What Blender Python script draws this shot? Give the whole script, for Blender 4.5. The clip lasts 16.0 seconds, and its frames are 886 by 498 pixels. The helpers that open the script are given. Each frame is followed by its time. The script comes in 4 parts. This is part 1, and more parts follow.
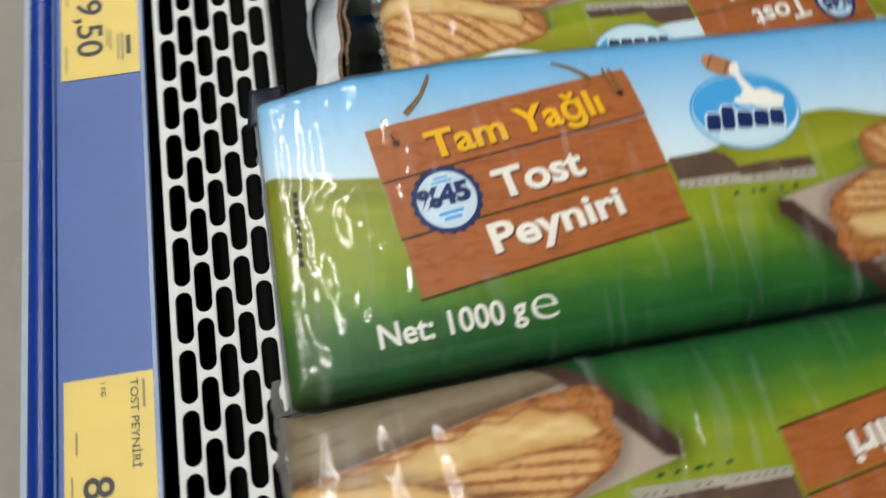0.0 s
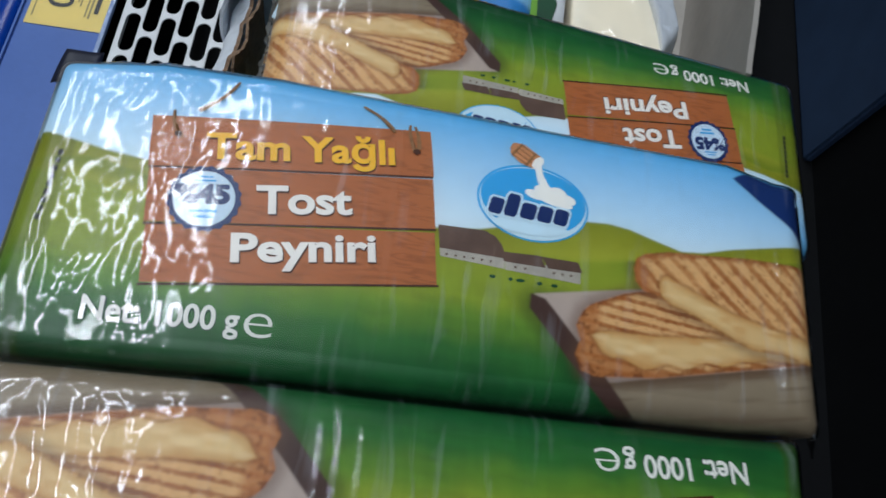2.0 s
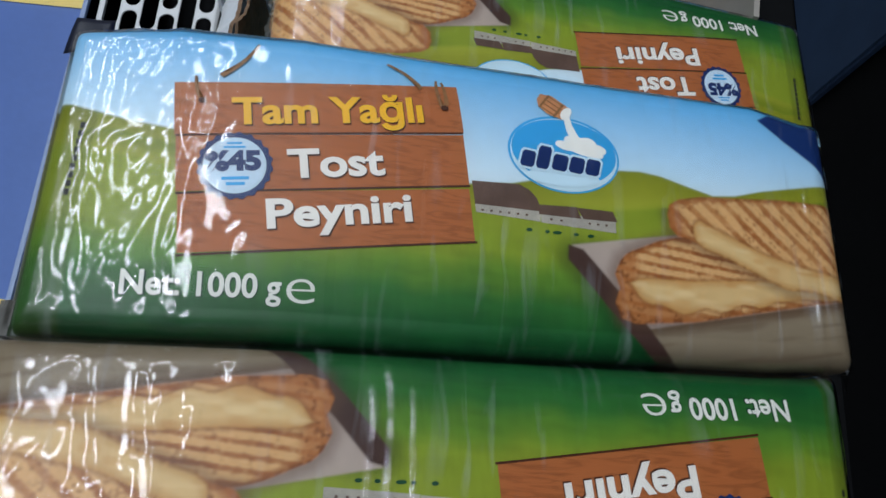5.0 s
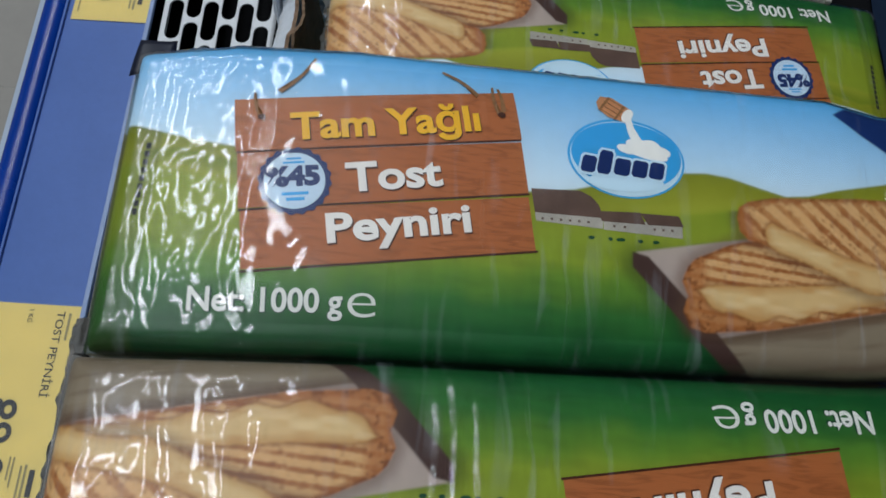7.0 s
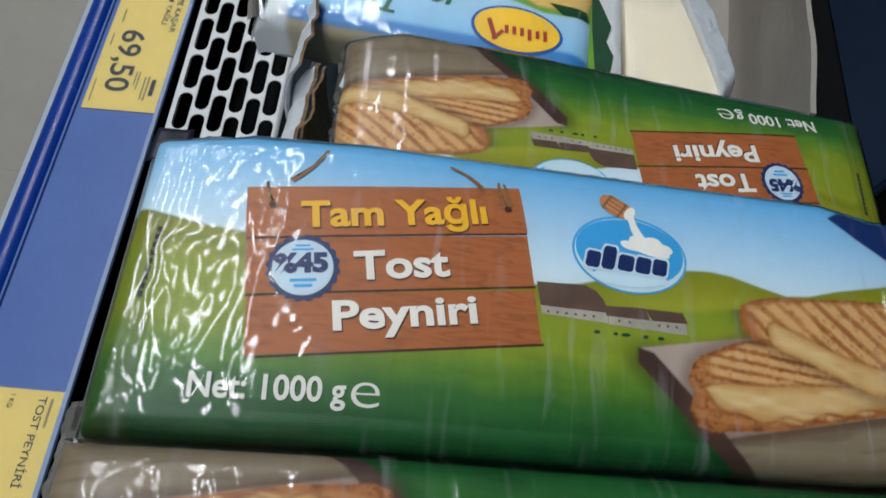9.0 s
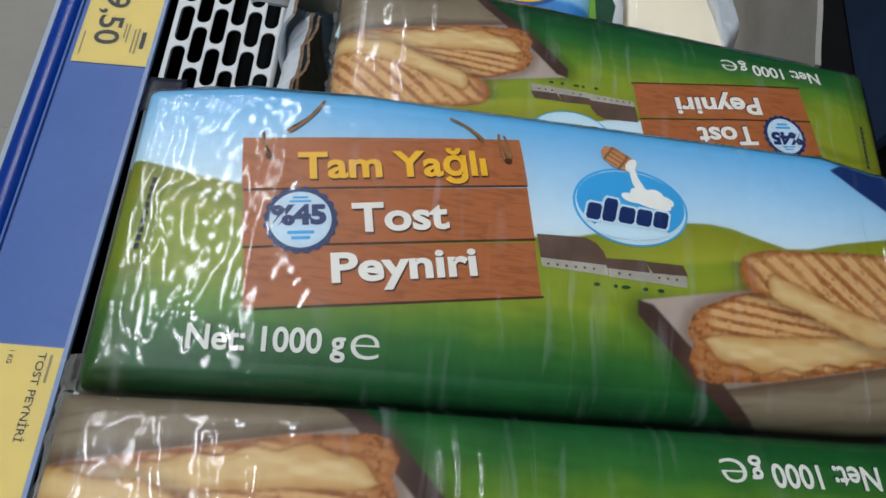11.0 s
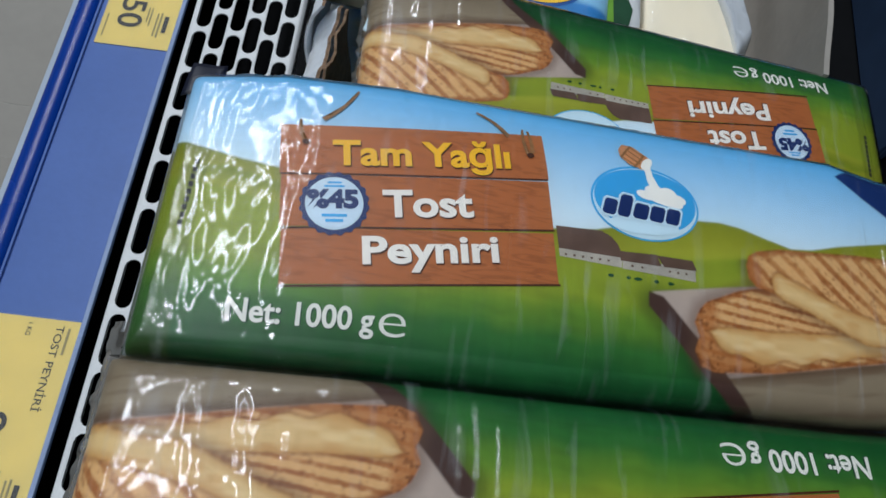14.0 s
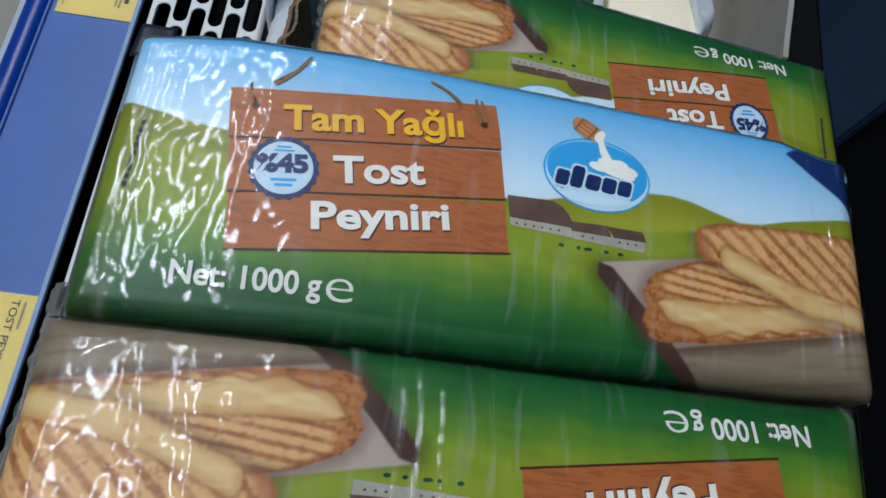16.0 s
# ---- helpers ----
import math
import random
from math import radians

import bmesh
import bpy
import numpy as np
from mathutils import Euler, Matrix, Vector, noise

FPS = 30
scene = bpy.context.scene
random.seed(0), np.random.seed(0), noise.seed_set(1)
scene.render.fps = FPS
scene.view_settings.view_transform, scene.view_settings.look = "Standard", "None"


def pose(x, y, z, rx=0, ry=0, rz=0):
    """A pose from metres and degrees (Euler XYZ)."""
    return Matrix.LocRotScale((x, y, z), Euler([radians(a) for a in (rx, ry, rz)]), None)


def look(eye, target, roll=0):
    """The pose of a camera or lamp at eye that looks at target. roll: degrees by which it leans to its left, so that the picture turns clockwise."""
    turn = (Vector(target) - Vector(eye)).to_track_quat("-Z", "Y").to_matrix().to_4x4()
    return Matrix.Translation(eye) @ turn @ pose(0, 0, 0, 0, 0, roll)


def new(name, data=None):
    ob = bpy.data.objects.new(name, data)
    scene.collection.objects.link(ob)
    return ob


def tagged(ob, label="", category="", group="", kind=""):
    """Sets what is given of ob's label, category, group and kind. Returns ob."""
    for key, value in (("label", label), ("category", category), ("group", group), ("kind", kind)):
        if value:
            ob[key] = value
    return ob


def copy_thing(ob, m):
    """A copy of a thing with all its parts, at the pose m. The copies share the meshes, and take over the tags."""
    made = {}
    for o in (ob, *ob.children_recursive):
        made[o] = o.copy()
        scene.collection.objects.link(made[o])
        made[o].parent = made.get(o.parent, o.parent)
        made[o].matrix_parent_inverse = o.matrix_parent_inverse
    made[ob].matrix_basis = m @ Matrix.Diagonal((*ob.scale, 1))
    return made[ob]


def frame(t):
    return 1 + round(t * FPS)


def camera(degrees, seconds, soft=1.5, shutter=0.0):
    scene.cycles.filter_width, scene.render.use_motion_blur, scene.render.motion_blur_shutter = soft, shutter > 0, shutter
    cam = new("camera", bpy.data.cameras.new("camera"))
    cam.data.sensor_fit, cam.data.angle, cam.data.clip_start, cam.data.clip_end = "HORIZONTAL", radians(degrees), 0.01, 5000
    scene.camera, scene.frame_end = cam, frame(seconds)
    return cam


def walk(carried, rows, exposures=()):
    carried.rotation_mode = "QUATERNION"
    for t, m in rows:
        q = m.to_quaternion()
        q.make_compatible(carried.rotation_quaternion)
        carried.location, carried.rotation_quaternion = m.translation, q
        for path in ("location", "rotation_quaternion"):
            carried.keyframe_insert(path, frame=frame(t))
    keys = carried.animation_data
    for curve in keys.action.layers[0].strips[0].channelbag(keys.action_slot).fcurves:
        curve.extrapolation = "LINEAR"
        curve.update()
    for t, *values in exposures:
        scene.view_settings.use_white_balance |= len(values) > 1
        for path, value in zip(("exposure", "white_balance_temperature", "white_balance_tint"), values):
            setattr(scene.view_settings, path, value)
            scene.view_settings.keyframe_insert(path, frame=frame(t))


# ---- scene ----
cam = camera(65.8, 16.0, 1.6, 0.5)
PATH = [
    (0, (-0.089, -0.057, 0.704), (0.007, 0.484, -1.219), 2.5),
    (0.3, (-0.070, -0.055, 0.720), (-0.073, 0.525, -1.194), 1.1),
    (0.5, (-0.058, -0.058, 0.729), (-0.158, 0.493, -1.19), -6.3),
    (1, (-0.024, -0.07, 0.741), (-0.19, 0.521, -1.163), -8.2),
    (1.2, (-0.013, -0.073, 0.736), (-0.169, 0.524, -1.167), -6.3),
    (1.5, (-0.004, -0.07, 0.731), (-0.081, 0.553, -1.168), 0.3),
    (2, (-0.01, -0.066, 0.708), (0.084, 0.643, -1.16), 16.5),
    (2.5, (-0.029, -0.06, 0.696), (0.009, 0.568, -1.202), 10.9),
    (3, (-0.037, -0.068, 0.701), (0.024, 0.543, -1.203), 13.2),
    (3.5, (-0.038, -0.073, 0.707), (0.162, 0.556, -1.181), 25.1),
    (4, (-0.033, -0.072, 0.706), (0.16, 0.579, -1.175), 22.1),
    (6.5, (-0.025, -0.068, 0.7), (0.018, 0.522, -1.21), 9.5),
    (7, (-0.028, -0.065, 0.702), (-0.034, 0.534, -1.207), 4.5),
    (7.5, (-0.032, -0.066, 0.705), (-0.057, 0.786, -1.104), 4.3),
    (8, (-0.032, -0.066, 0.705), (-0.039, 0.851, -1.072), 5.9),
    (8.5, (-0.031, -0.066, 0.704), (-0.029, 0.854, -1.072), 6.2),
    (9, (-0.034, -0.067, 0.702), (-0.03, 0.79, -1.105), 6.8),
    (11.5, (-0.035, -0.069, 0.699), (-0.006, 0.68, -1.155), 8.5),
    (12, (-0.037, -0.072, 0.701), (-0.027, 0.687, -1.15), 8.1),
    (12.5, (-0.036, -0.071, 0.699), (-0.021, 0.682, -1.154), 8.5),
    (13, (-0.036, -0.069, 0.702), (-0.014, 0.671, -1.156), 9.0),
    (13.5, (-0.042, -0.072, 0.705), (-0.029, 0.659, -1.157), 8.8),
    (14, (-0.043, -0.076, 0.709), (-0.007, 0.659, -1.151), 11.2),
    (14.5, (-0.04, -0.082, 0.709), (-0.004, 0.648, -1.153), 11.2),
    (15, (-0.038, -0.084, 0.707), (0.024, 0.638, -1.157), 13.7),
    (15.5, (-0.034, -0.082, 0.707), (0.06, 0.628, -1.16), 16.6),
    (16, (-0.033, -0.081, 0.707), (0.072, 0.631, -1.159), 17.2),
]
LIGHT = [(0, -2.42, 7200, 10), (0.5, -2.45, 6900, 10), (1, -2.52, 6650, 10), (1.5, -2.72, 6300, 10), (2, -2.76, 6000, 10), (3, -2.82, 5950, 10), (3.5, -2.78, 5950, 10), (4, -2.74, 6000, 10),
         (7, -2.88, 6100, 10), (8.5, -2.78, 6400, 10), (11.5, -2.73, 6250, 10), (12.5, -2.73, 6200, 10), (14, -2.74, 6100, 10), (15, -2.74, 6000, 10), (16, -2.74, 5950, 10)]
walk(cam, [(t, look(eye, target, roll)) for t, eye, target, roll in PATH], LIGHT)

# ---- world, lamps and exposure ----
world = bpy.data.worlds.new("store_air")
world.use_nodes = True
world.node_tree.nodes["Background"].inputs[0].default_value = (0.75, 0.82, 0.9, 1)
world.node_tree.nodes["Background"].inputs[1].default_value = 0.06
scene.world = world


def ceiling_lamp(x, y, sx, sy, power):
    data = bpy.data.lights.new("ceiling_lamp", "AREA")
    data.shape, data.size, data.size_y = "RECTANGLE", sx, sy
    data.energy, data.color = power, (0.905, 0.95, 0.965)
    ob = new("ceiling_lamp", data)
    ob.matrix_world = pose(x, y, 2.78)
    return ob


for lx, ly in ((-0.46, 2.50), (-0.46, 0.95), (-0.46, -0.60), (-1.06, 2.50), (-1.06, 0.95), (-1.06, -0.60)):
    ceiling_lamp(lx, ly, 0.12, 1.40, 77)


# ---- materials ----
def srgb(r, g, b):
    return tuple((c / 255 / 12.92 if c <= 10 else ((c / 255 + 0.055) / 1.055) ** 2.4) for c in (r, g, b))


def material(name, colour, rough=0.5, metal=0.0, var=0.12, scale=60.0, bump=0.0, bump_scale=200.0, coat=0.0, coords="Object", stretch=(1, 1, 1)):
    """A surface with two scales of colour variation, roughness variation and fine relief."""
    m = bpy.data.materials.new(name)
    m.use_nodes = True
    nt = m.node_tree
    bsdf = nt.nodes["Principled BSDF"]
    bsdf.inputs["Metallic"].default_value = metal
    bsdf.inputs["Coat Weight"].default_value = coat
    bsdf.inputs["Coat Roughness"].default_value = 0.08
    tc = nt.nodes.new("ShaderNodeTexCoord")
    mp = nt.nodes.new("ShaderNodeMapping")
    mp.inputs["Scale"].default_value = stretch
    nt.links.new(tc.outputs[coords], mp.inputs["Vector"])
    n1 = nt.nodes.new("ShaderNodeTexNoise")
    n1.inputs["Scale"].default_value, n1.inputs["Detail"].default_value = scale, 5
    n2 = nt.nodes.new("ShaderNodeTexNoise")
    n2.inputs["Scale"].default_value, n2.inputs["Detail"].default_value = scale * 9, 3
    for n in (n1, n2):
        nt.links.new(mp.outputs[0], n.inputs["Vector"])
    add = nt.nodes.new("ShaderNodeMath")
    add.operation = "MULTIPLY_ADD"
    nt.links.new(n2.outputs[0], add.inputs[0])
    add.inputs[1].default_value = 0.5
    nt.links.new(n1.outputs[0], add.inputs[2])
    ramp = nt.nodes.new("ShaderNodeValToRGB")
    c = srgb(*colour)
    ramp.color_ramp.elements[0].position, ramp.color_ramp.elements[1].position = 0.45, 1.05
    ramp.color_ramp.elements[0].color = (*[v * (1 - var) for v in c], 1)
    ramp.color_ramp.elements[1].color = (*[min(1, v * (1 + var)) for v in c], 1)
    nt.links.new(add.outputs[0], ramp.inputs[0])
    nt.links.new(ramp.outputs[0], bsdf.inputs["Base Color"])
    rr = nt.nodes.new("ShaderNodeMapRange")
    rr.inputs["To Min"].default_value, rr.inputs["To Max"].default_value = max(0.02, rough - 0.08), min(1, rough + 0.08)
    nt.links.new(n1.outputs[0], rr.inputs["Value"])
    nt.links.new(rr.outputs[0], bsdf.inputs["Roughness"])
    if bump:
        n3 = nt.nodes.new("ShaderNodeTexNoise")
        n3.inputs["Scale"].default_value, n3.inputs["Detail"].default_value = bump_scale, 4
        nt.links.new(mp.outputs[0], n3.inputs["Vector"])
        b = nt.nodes.new("ShaderNodeBump")
        b.inputs["Strength"].default_value, b.inputs["Distance"].default_value = bump, 0.002
        nt.links.new(n3.outputs[0], b.inputs["Height"])
        nt.links.new(b.outputs[0], bsdf.inputs["Normal"])
    return m


def print_material(name, rough=0.42):
    """Ink on packaging film: the colour of the print is carried by the sheet itself."""
    m = bpy.data.materials.new(name)
    m.use_nodes = True
    nt = m.node_tree
    bsdf = nt.nodes["Principled BSDF"]
    at = nt.nodes.new("ShaderNodeAttribute")
    at.attribute_name = "ink"
    uv = nt.nodes.new("ShaderNodeUVMap")
    n = nt.nodes.new("ShaderNodeTexNoise")
    n.inputs["Scale"].default_value, n.inputs["Detail"].default_value = 260, 4
    nt.links.new(uv.outputs[0], n.inputs["Vector"])
    mr = nt.nodes.new("ShaderNodeMapRange")
    mr.inputs["To Min"].default_value, mr.inputs["To Max"].default_value = 0.94, 1.06
    nt.links.new(n.outputs[0], mr.inputs["Value"])
    mul = nt.nodes.new("ShaderNodeVectorMath")
    mul.operation = "SCALE"
    nt.links.new(at.outputs["Color"], mul.inputs[0])
    nt.links.new(mr.outputs[0], mul.inputs["Scale"])
    nt.links.new(mul.outputs[0], bsdf.inputs["Base Color"])
    bsdf.inputs["Roughness"].default_value = rough
    return m


def wood_material(name, dark, light):
    """Printed wood: long grain along the plank with fine streaks and knots."""
    m = bpy.data.materials.new(name)
    m.use_nodes = True
    nt = m.node_tree
    bsdf = nt.nodes["Principled BSDF"]
    uv = nt.nodes.new("ShaderNodeUVMap")
    mp = nt.nodes.new("ShaderNodeMapping")
    mp.inputs["Scale"].default_value = (28, 210, 1)
    mp.inputs["Rotation"].default_value = (0, 0, radians(-8))
    oi = nt.nodes.new("ShaderNodeObjectInfo")
    nt.links.new(uv.outputs[0], mp.inputs["Vector"])
    n = nt.nodes.new("ShaderNodeTexNoise")
    n.noise_dimensions = "4D"
    n.inputs["Scale"].default_value, n.inputs["Detail"].default_value, n.inputs["Distortion"].default_value = 1.3, 6, 0.9
    nt.links.new(mp.outputs[0], n.inputs["Vector"])
    nt.links.new(oi.outputs["Random"], n.inputs["W"])
    w = nt.nodes.new("ShaderNodeMath")
    w.operation = "PINGPONG"
    w.inputs[1].default_value = 0.09
    nt.links.new(n.outputs[0], w.inputs[0])
    mr = nt.nodes.new("ShaderNodeMapRange")
    mr.inputs["From Max"].default_value = 0.09
    nt.links.new(w.outputs[0], mr.inputs["Value"])
    mix = nt.nodes.new("ShaderNodeValToRGB")
    e = mix.color_ramp.elements
    e[0].position, e[0].color = 0.0, (*srgb(*dark), 1)
    e[1].position, e[1].color = 0.45, (*srgb(*light), 1)
    nt.links.new(mr.outputs[0], mix.inputs[0])
    nt.links.new(mix.outputs[0], bsdf.inputs["Base Color"])
    bsdf.inputs["Roughness"].default_value = 0.45
    return m


def film_material(name, rough=0.05, crease=0.0, ripple=0.1, milky=0.0):
    """Clear plastic film: seen through, with a sharp gloss on its creases, which run as thin loops where the film is loose."""
    m = bpy.data.materials.new(name)
    m.use_nodes = True
    nt = m.node_tree
    nt.nodes.remove(nt.nodes["Principled BSDF"])
    out = nt.nodes["Material Output"]

    def node(kind, **values):
        n = nt.nodes.new(kind)
        for key, value in values.items():
            n.inputs[key.replace("_", " ")].default_value = value
        return n

    def calc(op, a, b):
        n = nt.nodes.new("ShaderNodeMath")
        n.operation = op
        for k, x in enumerate((a, b)):
            if isinstance(x, (int, float)):
                n.inputs[k].default_value = x
            else:
                nt.links.new(x, n.inputs[k])
        return n.outputs[0]

    uv = nt.nodes.new("ShaderNodeUVMap")
    mp = node("ShaderNodeMapping", Scale=(1.5, 0.8, 1.0))
    nt.links.new(uv.outputs[0], mp.inputs["Vector"])
    soft = node("ShaderNodeTexNoise", Scale=80.0, Detail=2.0, Distortion=0.4)
    nt.links.new(mp.outputs[0], soft.inputs["Vector"])
    height = calc("MULTIPLY", soft.outputs[0], ripple)
    if crease:
        loose = nt.nodes.new("ShaderNodeAttribute")
        loose.attribute_name = "ink"
        oi = nt.nodes.new("ShaderNodeObjectInfo")
        for scale, width, gain in ((62.0, 0.030, 1.0), (150.0, 0.045, 0.55)):
            n = node("ShaderNodeTexNoise", Scale=scale, Detail=1.0, Distortion=0.8)
            n.noise_dimensions = "4D"
            nt.links.new(oi.outputs["Random"], n.inputs["W"])
            nt.links.new(mp.outputs[0], n.inputs["Vector"])
            away = calc("ABSOLUTE", calc("SUBTRACT", n.outputs[0], 0.5), 0.0)
            ridge = nt.nodes.new("ShaderNodeMapRange")
            ridge.interpolation_type = "SMOOTHSTEP"
            ridge.inputs["From Max"].default_value = width
            ridge.inputs["To Min"].default_value, ridge.inputs["To Max"].default_value = gain, 0.0
            nt.links.new(away, ridge.inputs["Value"])
            height = calc("ADD", height, calc("MULTIPLY", ridge.outputs[0], calc("MULTIPLY", loose.outputs["Fac"], crease)))
        fine = node("ShaderNodeTexNoise", Scale=420.0, Detail=2.0)
        nt.links.new(uv.outputs[0], fine.inputs["Vector"])
        spots = node("ShaderNodeTexNoise", Scale=55.0, Detail=2.0)
        nt.links.new(uv.outputs[0], spots.inputs["Vector"])
        patch = nt.nodes.new("ShaderNodeMapRange")
        patch.inputs["From Min"].default_value, patch.inputs["From Max"].default_value = 0.52, 0.66
        nt.links.new(spots.outputs[0], patch.inputs["Value"])
        speck = calc("MULTIPLY", calc("MULTIPLY", fine.outputs[0], patch.outputs[0]), calc("MULTIPLY", loose.outputs["Fac"], crease * 0.9))
        height = calc("ADD", height, speck)
    bp = node("ShaderNodeBump", Strength=1.0, Distance=0.001)
    nt.links.new(height, bp.inputs["Height"])
    gl = node("ShaderNodeBsdfGlossy", Roughness=rough)
    fr = node("ShaderNodeFresnel", IOR=1.6)
    nt.links.new(bp.outputs[0], gl.inputs["Normal"])
    nt.links.new(bp.outputs[0], fr.inputs["Normal"])
    through_film = nt.nodes.new("ShaderNodeBsdfTransparent").outputs[0]
    if milky:
        df = node("ShaderNodeBsdfDiffuse", Color=(0.78, 0.83, 0.90, 1))
        haze_and_sheen = nt.nodes.new("ShaderNodeMixShader")
        haze_and_sheen.inputs[0].default_value = milky
        if crease:
            # whitish streaks painted in for dim reflections on the wavy film
            mp2 = node("ShaderNodeMapping", Scale=(1.0, 0.16, 1.0))
            nt.links.new(uv.outputs[0], mp2.inputs["Vector"])
            sheen_streak = node("ShaderNodeTexNoise", Scale=170.0, Detail=3.0, Distortion=0.5)
            nt.links.new(mp2.outputs[0], sheen_streak.inputs["Vector"])
            pick = nt.nodes.new("ShaderNodeMapRange")
            pick.inputs["From Min"].default_value, pick.inputs["From Max"].default_value = 0.56, 0.72
            pick.inputs["To Min"].default_value, pick.inputs["To Max"].default_value = 0.0, 0.13
            nt.links.new(sheen_streak.outputs[0], pick.inputs["Value"])
            area = node("ShaderNodeTexNoise", Scale=26.0, Detail=1.0)
            nt.links.new(uv.outputs[0], area.inputs["Vector"])
            where = nt.nodes.new("ShaderNodeMapRange")
            where.inputs["From Min"].default_value, where.inputs["From Max"].default_value = 0.42, 0.62
            nt.links.new(area.outputs[0], where.inputs["Value"])
            nt.links.new(calc("ADD", calc("MULTIPLY", pick.outputs[0], where.outputs[0]), milky), haze_and_sheen.inputs[0])
        nt.links.new(through_film, haze_and_sheen.inputs[1])
        nt.links.new(df.outputs[0], haze_and_sheen.inputs[2])
        through_film = haze_and_sheen.outputs[0]
    mix = nt.nodes.new("ShaderNodeMixShader")
    nt.links.new(fr.outputs[0], mix.inputs[0])
    nt.links.new(through_film, mix.inputs[1])
    nt.links.new(gl.outputs[0], mix.inputs[2])
    nt.links.new(mix.outputs[0], out.inputs["Surface"])
    return m


M_PRINT = print_material("printed_film")
M_WOOD = wood_material("printed_planks", (154, 90, 48), (178, 106, 58))
M_SEAM = material("printed_dark_brown", (74, 38, 20), 0.45, var=0.2)
M_YELLOW = material("yellow_ink", (240, 190, 40), 0.42, var=0.06)
M_WHITE = material("white_ink", (238, 236, 230), 0.42, var=0.04)
M_NAVY = material("navy_ink", (24, 48, 104), 0.42, var=0.1)
M_TABNAVY = material("dark_navy_film", (14, 20, 42), 0.5, var=0.15)
M_BLUE = material("bright_blue_ink", (66, 166, 220), 0.42, var=0.1, scale=30)
M_BADGE = material("badge_blue_white_ink", (206, 224, 238), 0.42, var=0.08, scale=90)
M_PALE = material("pale_blue_ink", (205, 228, 240), 0.42, var=0.05)
M_ROPE = material("rope_ink", (140, 100, 60), 0.5, var=0.3, scale=400)
M_BARREL = material("barrel_ink", (200, 140, 95), 0.5, var=0.2, scale=200)
M_ROOF = material("roof_ink", (98, 76, 66), 0.45, var=0.25, scale=150)
M_BARNWALL = material("barn_wall_ink", (176, 170, 160), 0.45, var=0.2, scale=150)
M_DARKGREEN = material("dark_green_ink", (20, 70, 42), 0.45, var=0.2)
M_INK = material("black_ink", (38, 40, 36), 0.5, var=0.2)
M_FILM = film_material("clear_wrap", 0.075, 0.006, 0.012, 0.001)
M_FILM_PLAIN = film_material("clear_loose_wrap", 0.06, 0.0, 0.25, 0.03)
M_FILM_MILKY = film_material("milky_wrap", 0.1, 0.0, 0.5, 0.7)
M_FILM_SEAL = film_material("film_seal", 0.08, 0.0, 0.3, 0.22)
M_FILM_END = film_material("white_film_end", 0.15, 0.0, 0.5, 0.85)
M_FILM_TIGHT = film_material("label_cover", 0.14, 0.0, 0.03, 0.03)
M_TAG = material("yellow_label_paper", (228, 206, 122), 0.55, var=0.04, bump=0.05, bump_scale=900)
M_TAGINK = material("label_black_ink", (58, 58, 62), 0.6, var=0.15)
M_TAGGREY = material("label_grey_ink", (150, 140, 100), 0.6, var=0.1)
M_BUMPER = material("blue_plastic_bumper", (10, 58, 152), 0.26, var=0.1, scale=25, coat=0.12)
M_INSERT = material("blue_rail_card", (84, 114, 184), 0.42, var=0.06, scale=18, coat=0.25, bump=0.05)
M_CLEARPVC = material("pale_rail_lip", (118, 142, 186), 0.25, var=0.06, coat=0.4)
M_OUTERPVC = material("pale_translucent_plastic", (180, 192, 208), 0.3, var=0.05, coat=0.3)
M_GRILLE = material("white_painted_sheet", (226, 228, 230), 0.38, var=0.05, scale=30, bump=0.04)
M_BLACK = material("black_cabinet_lining", (12, 13, 15), 0.85, var=0.3, scale=12)
for black_node in [M_BLACK.node_tree.nodes["Principled BSDF"]]:
    black_node.inputs["Specular IOR Level"].default_value = 0.15
M_BACK = material("dark_blue_sheet", (52, 70, 98), 0.4, var=0.25, scale=5)
M_CABINET = material("grey_cabinet_paint", (198, 200, 204), 0.4, var=0.06, scale=8)
M_FLOOR = material("grey_floor_tile", (165, 160, 153), 0.3, var=0.07, scale=7, bump=0.03, bump_scale=60)
M_JOINT = material("floor_joint", (172, 169, 163), 0.7, var=0.15)
M_WALL = material("off_white_wall", (205, 205, 202), 0.8, var=0.05, scale=3)
M_CARD = material("grey_cardboard", (166, 160, 152), 0.75, var=0.1, scale=16, bump=0.15, bump_scale=120)
M_CARDPRINT = material("pale_printed_cardboard", (228, 233, 240), 0.5, var=0.14, scale=24, bump=0.08)
M_CARDEDGE = material("torn_brown_cardboard", (132, 106, 84), 0.85, var=0.35, scale=240, bump=0.5, bump_scale=500)
M_CHEESE = material("white_cheese", (242, 232, 210), 0.45, var=0.04, scale=40, bump=0.06)
M_GREENTXT = material("green_ink", (18, 104, 78), 0.45, var=0.1)
M_LOGOYELLOW = material("golden_yellow_ink", (245, 205, 60), 0.45, var=0.08)
M_RED = material("red_brown_ink", (170, 60, 40), 0.45, var=0.1)
M_ROYAL = material("royal_blue_ink", (30, 90, 170), 0.45, var=0.1)


# ---- helpers for meshes ----
def thing(name, m, label, category, group="", kind=""):
    ob = new(name)
    ob.empty_display_size = 0.02
    ob.matrix_world = m
    return tagged(ob, label, category, group, kind)


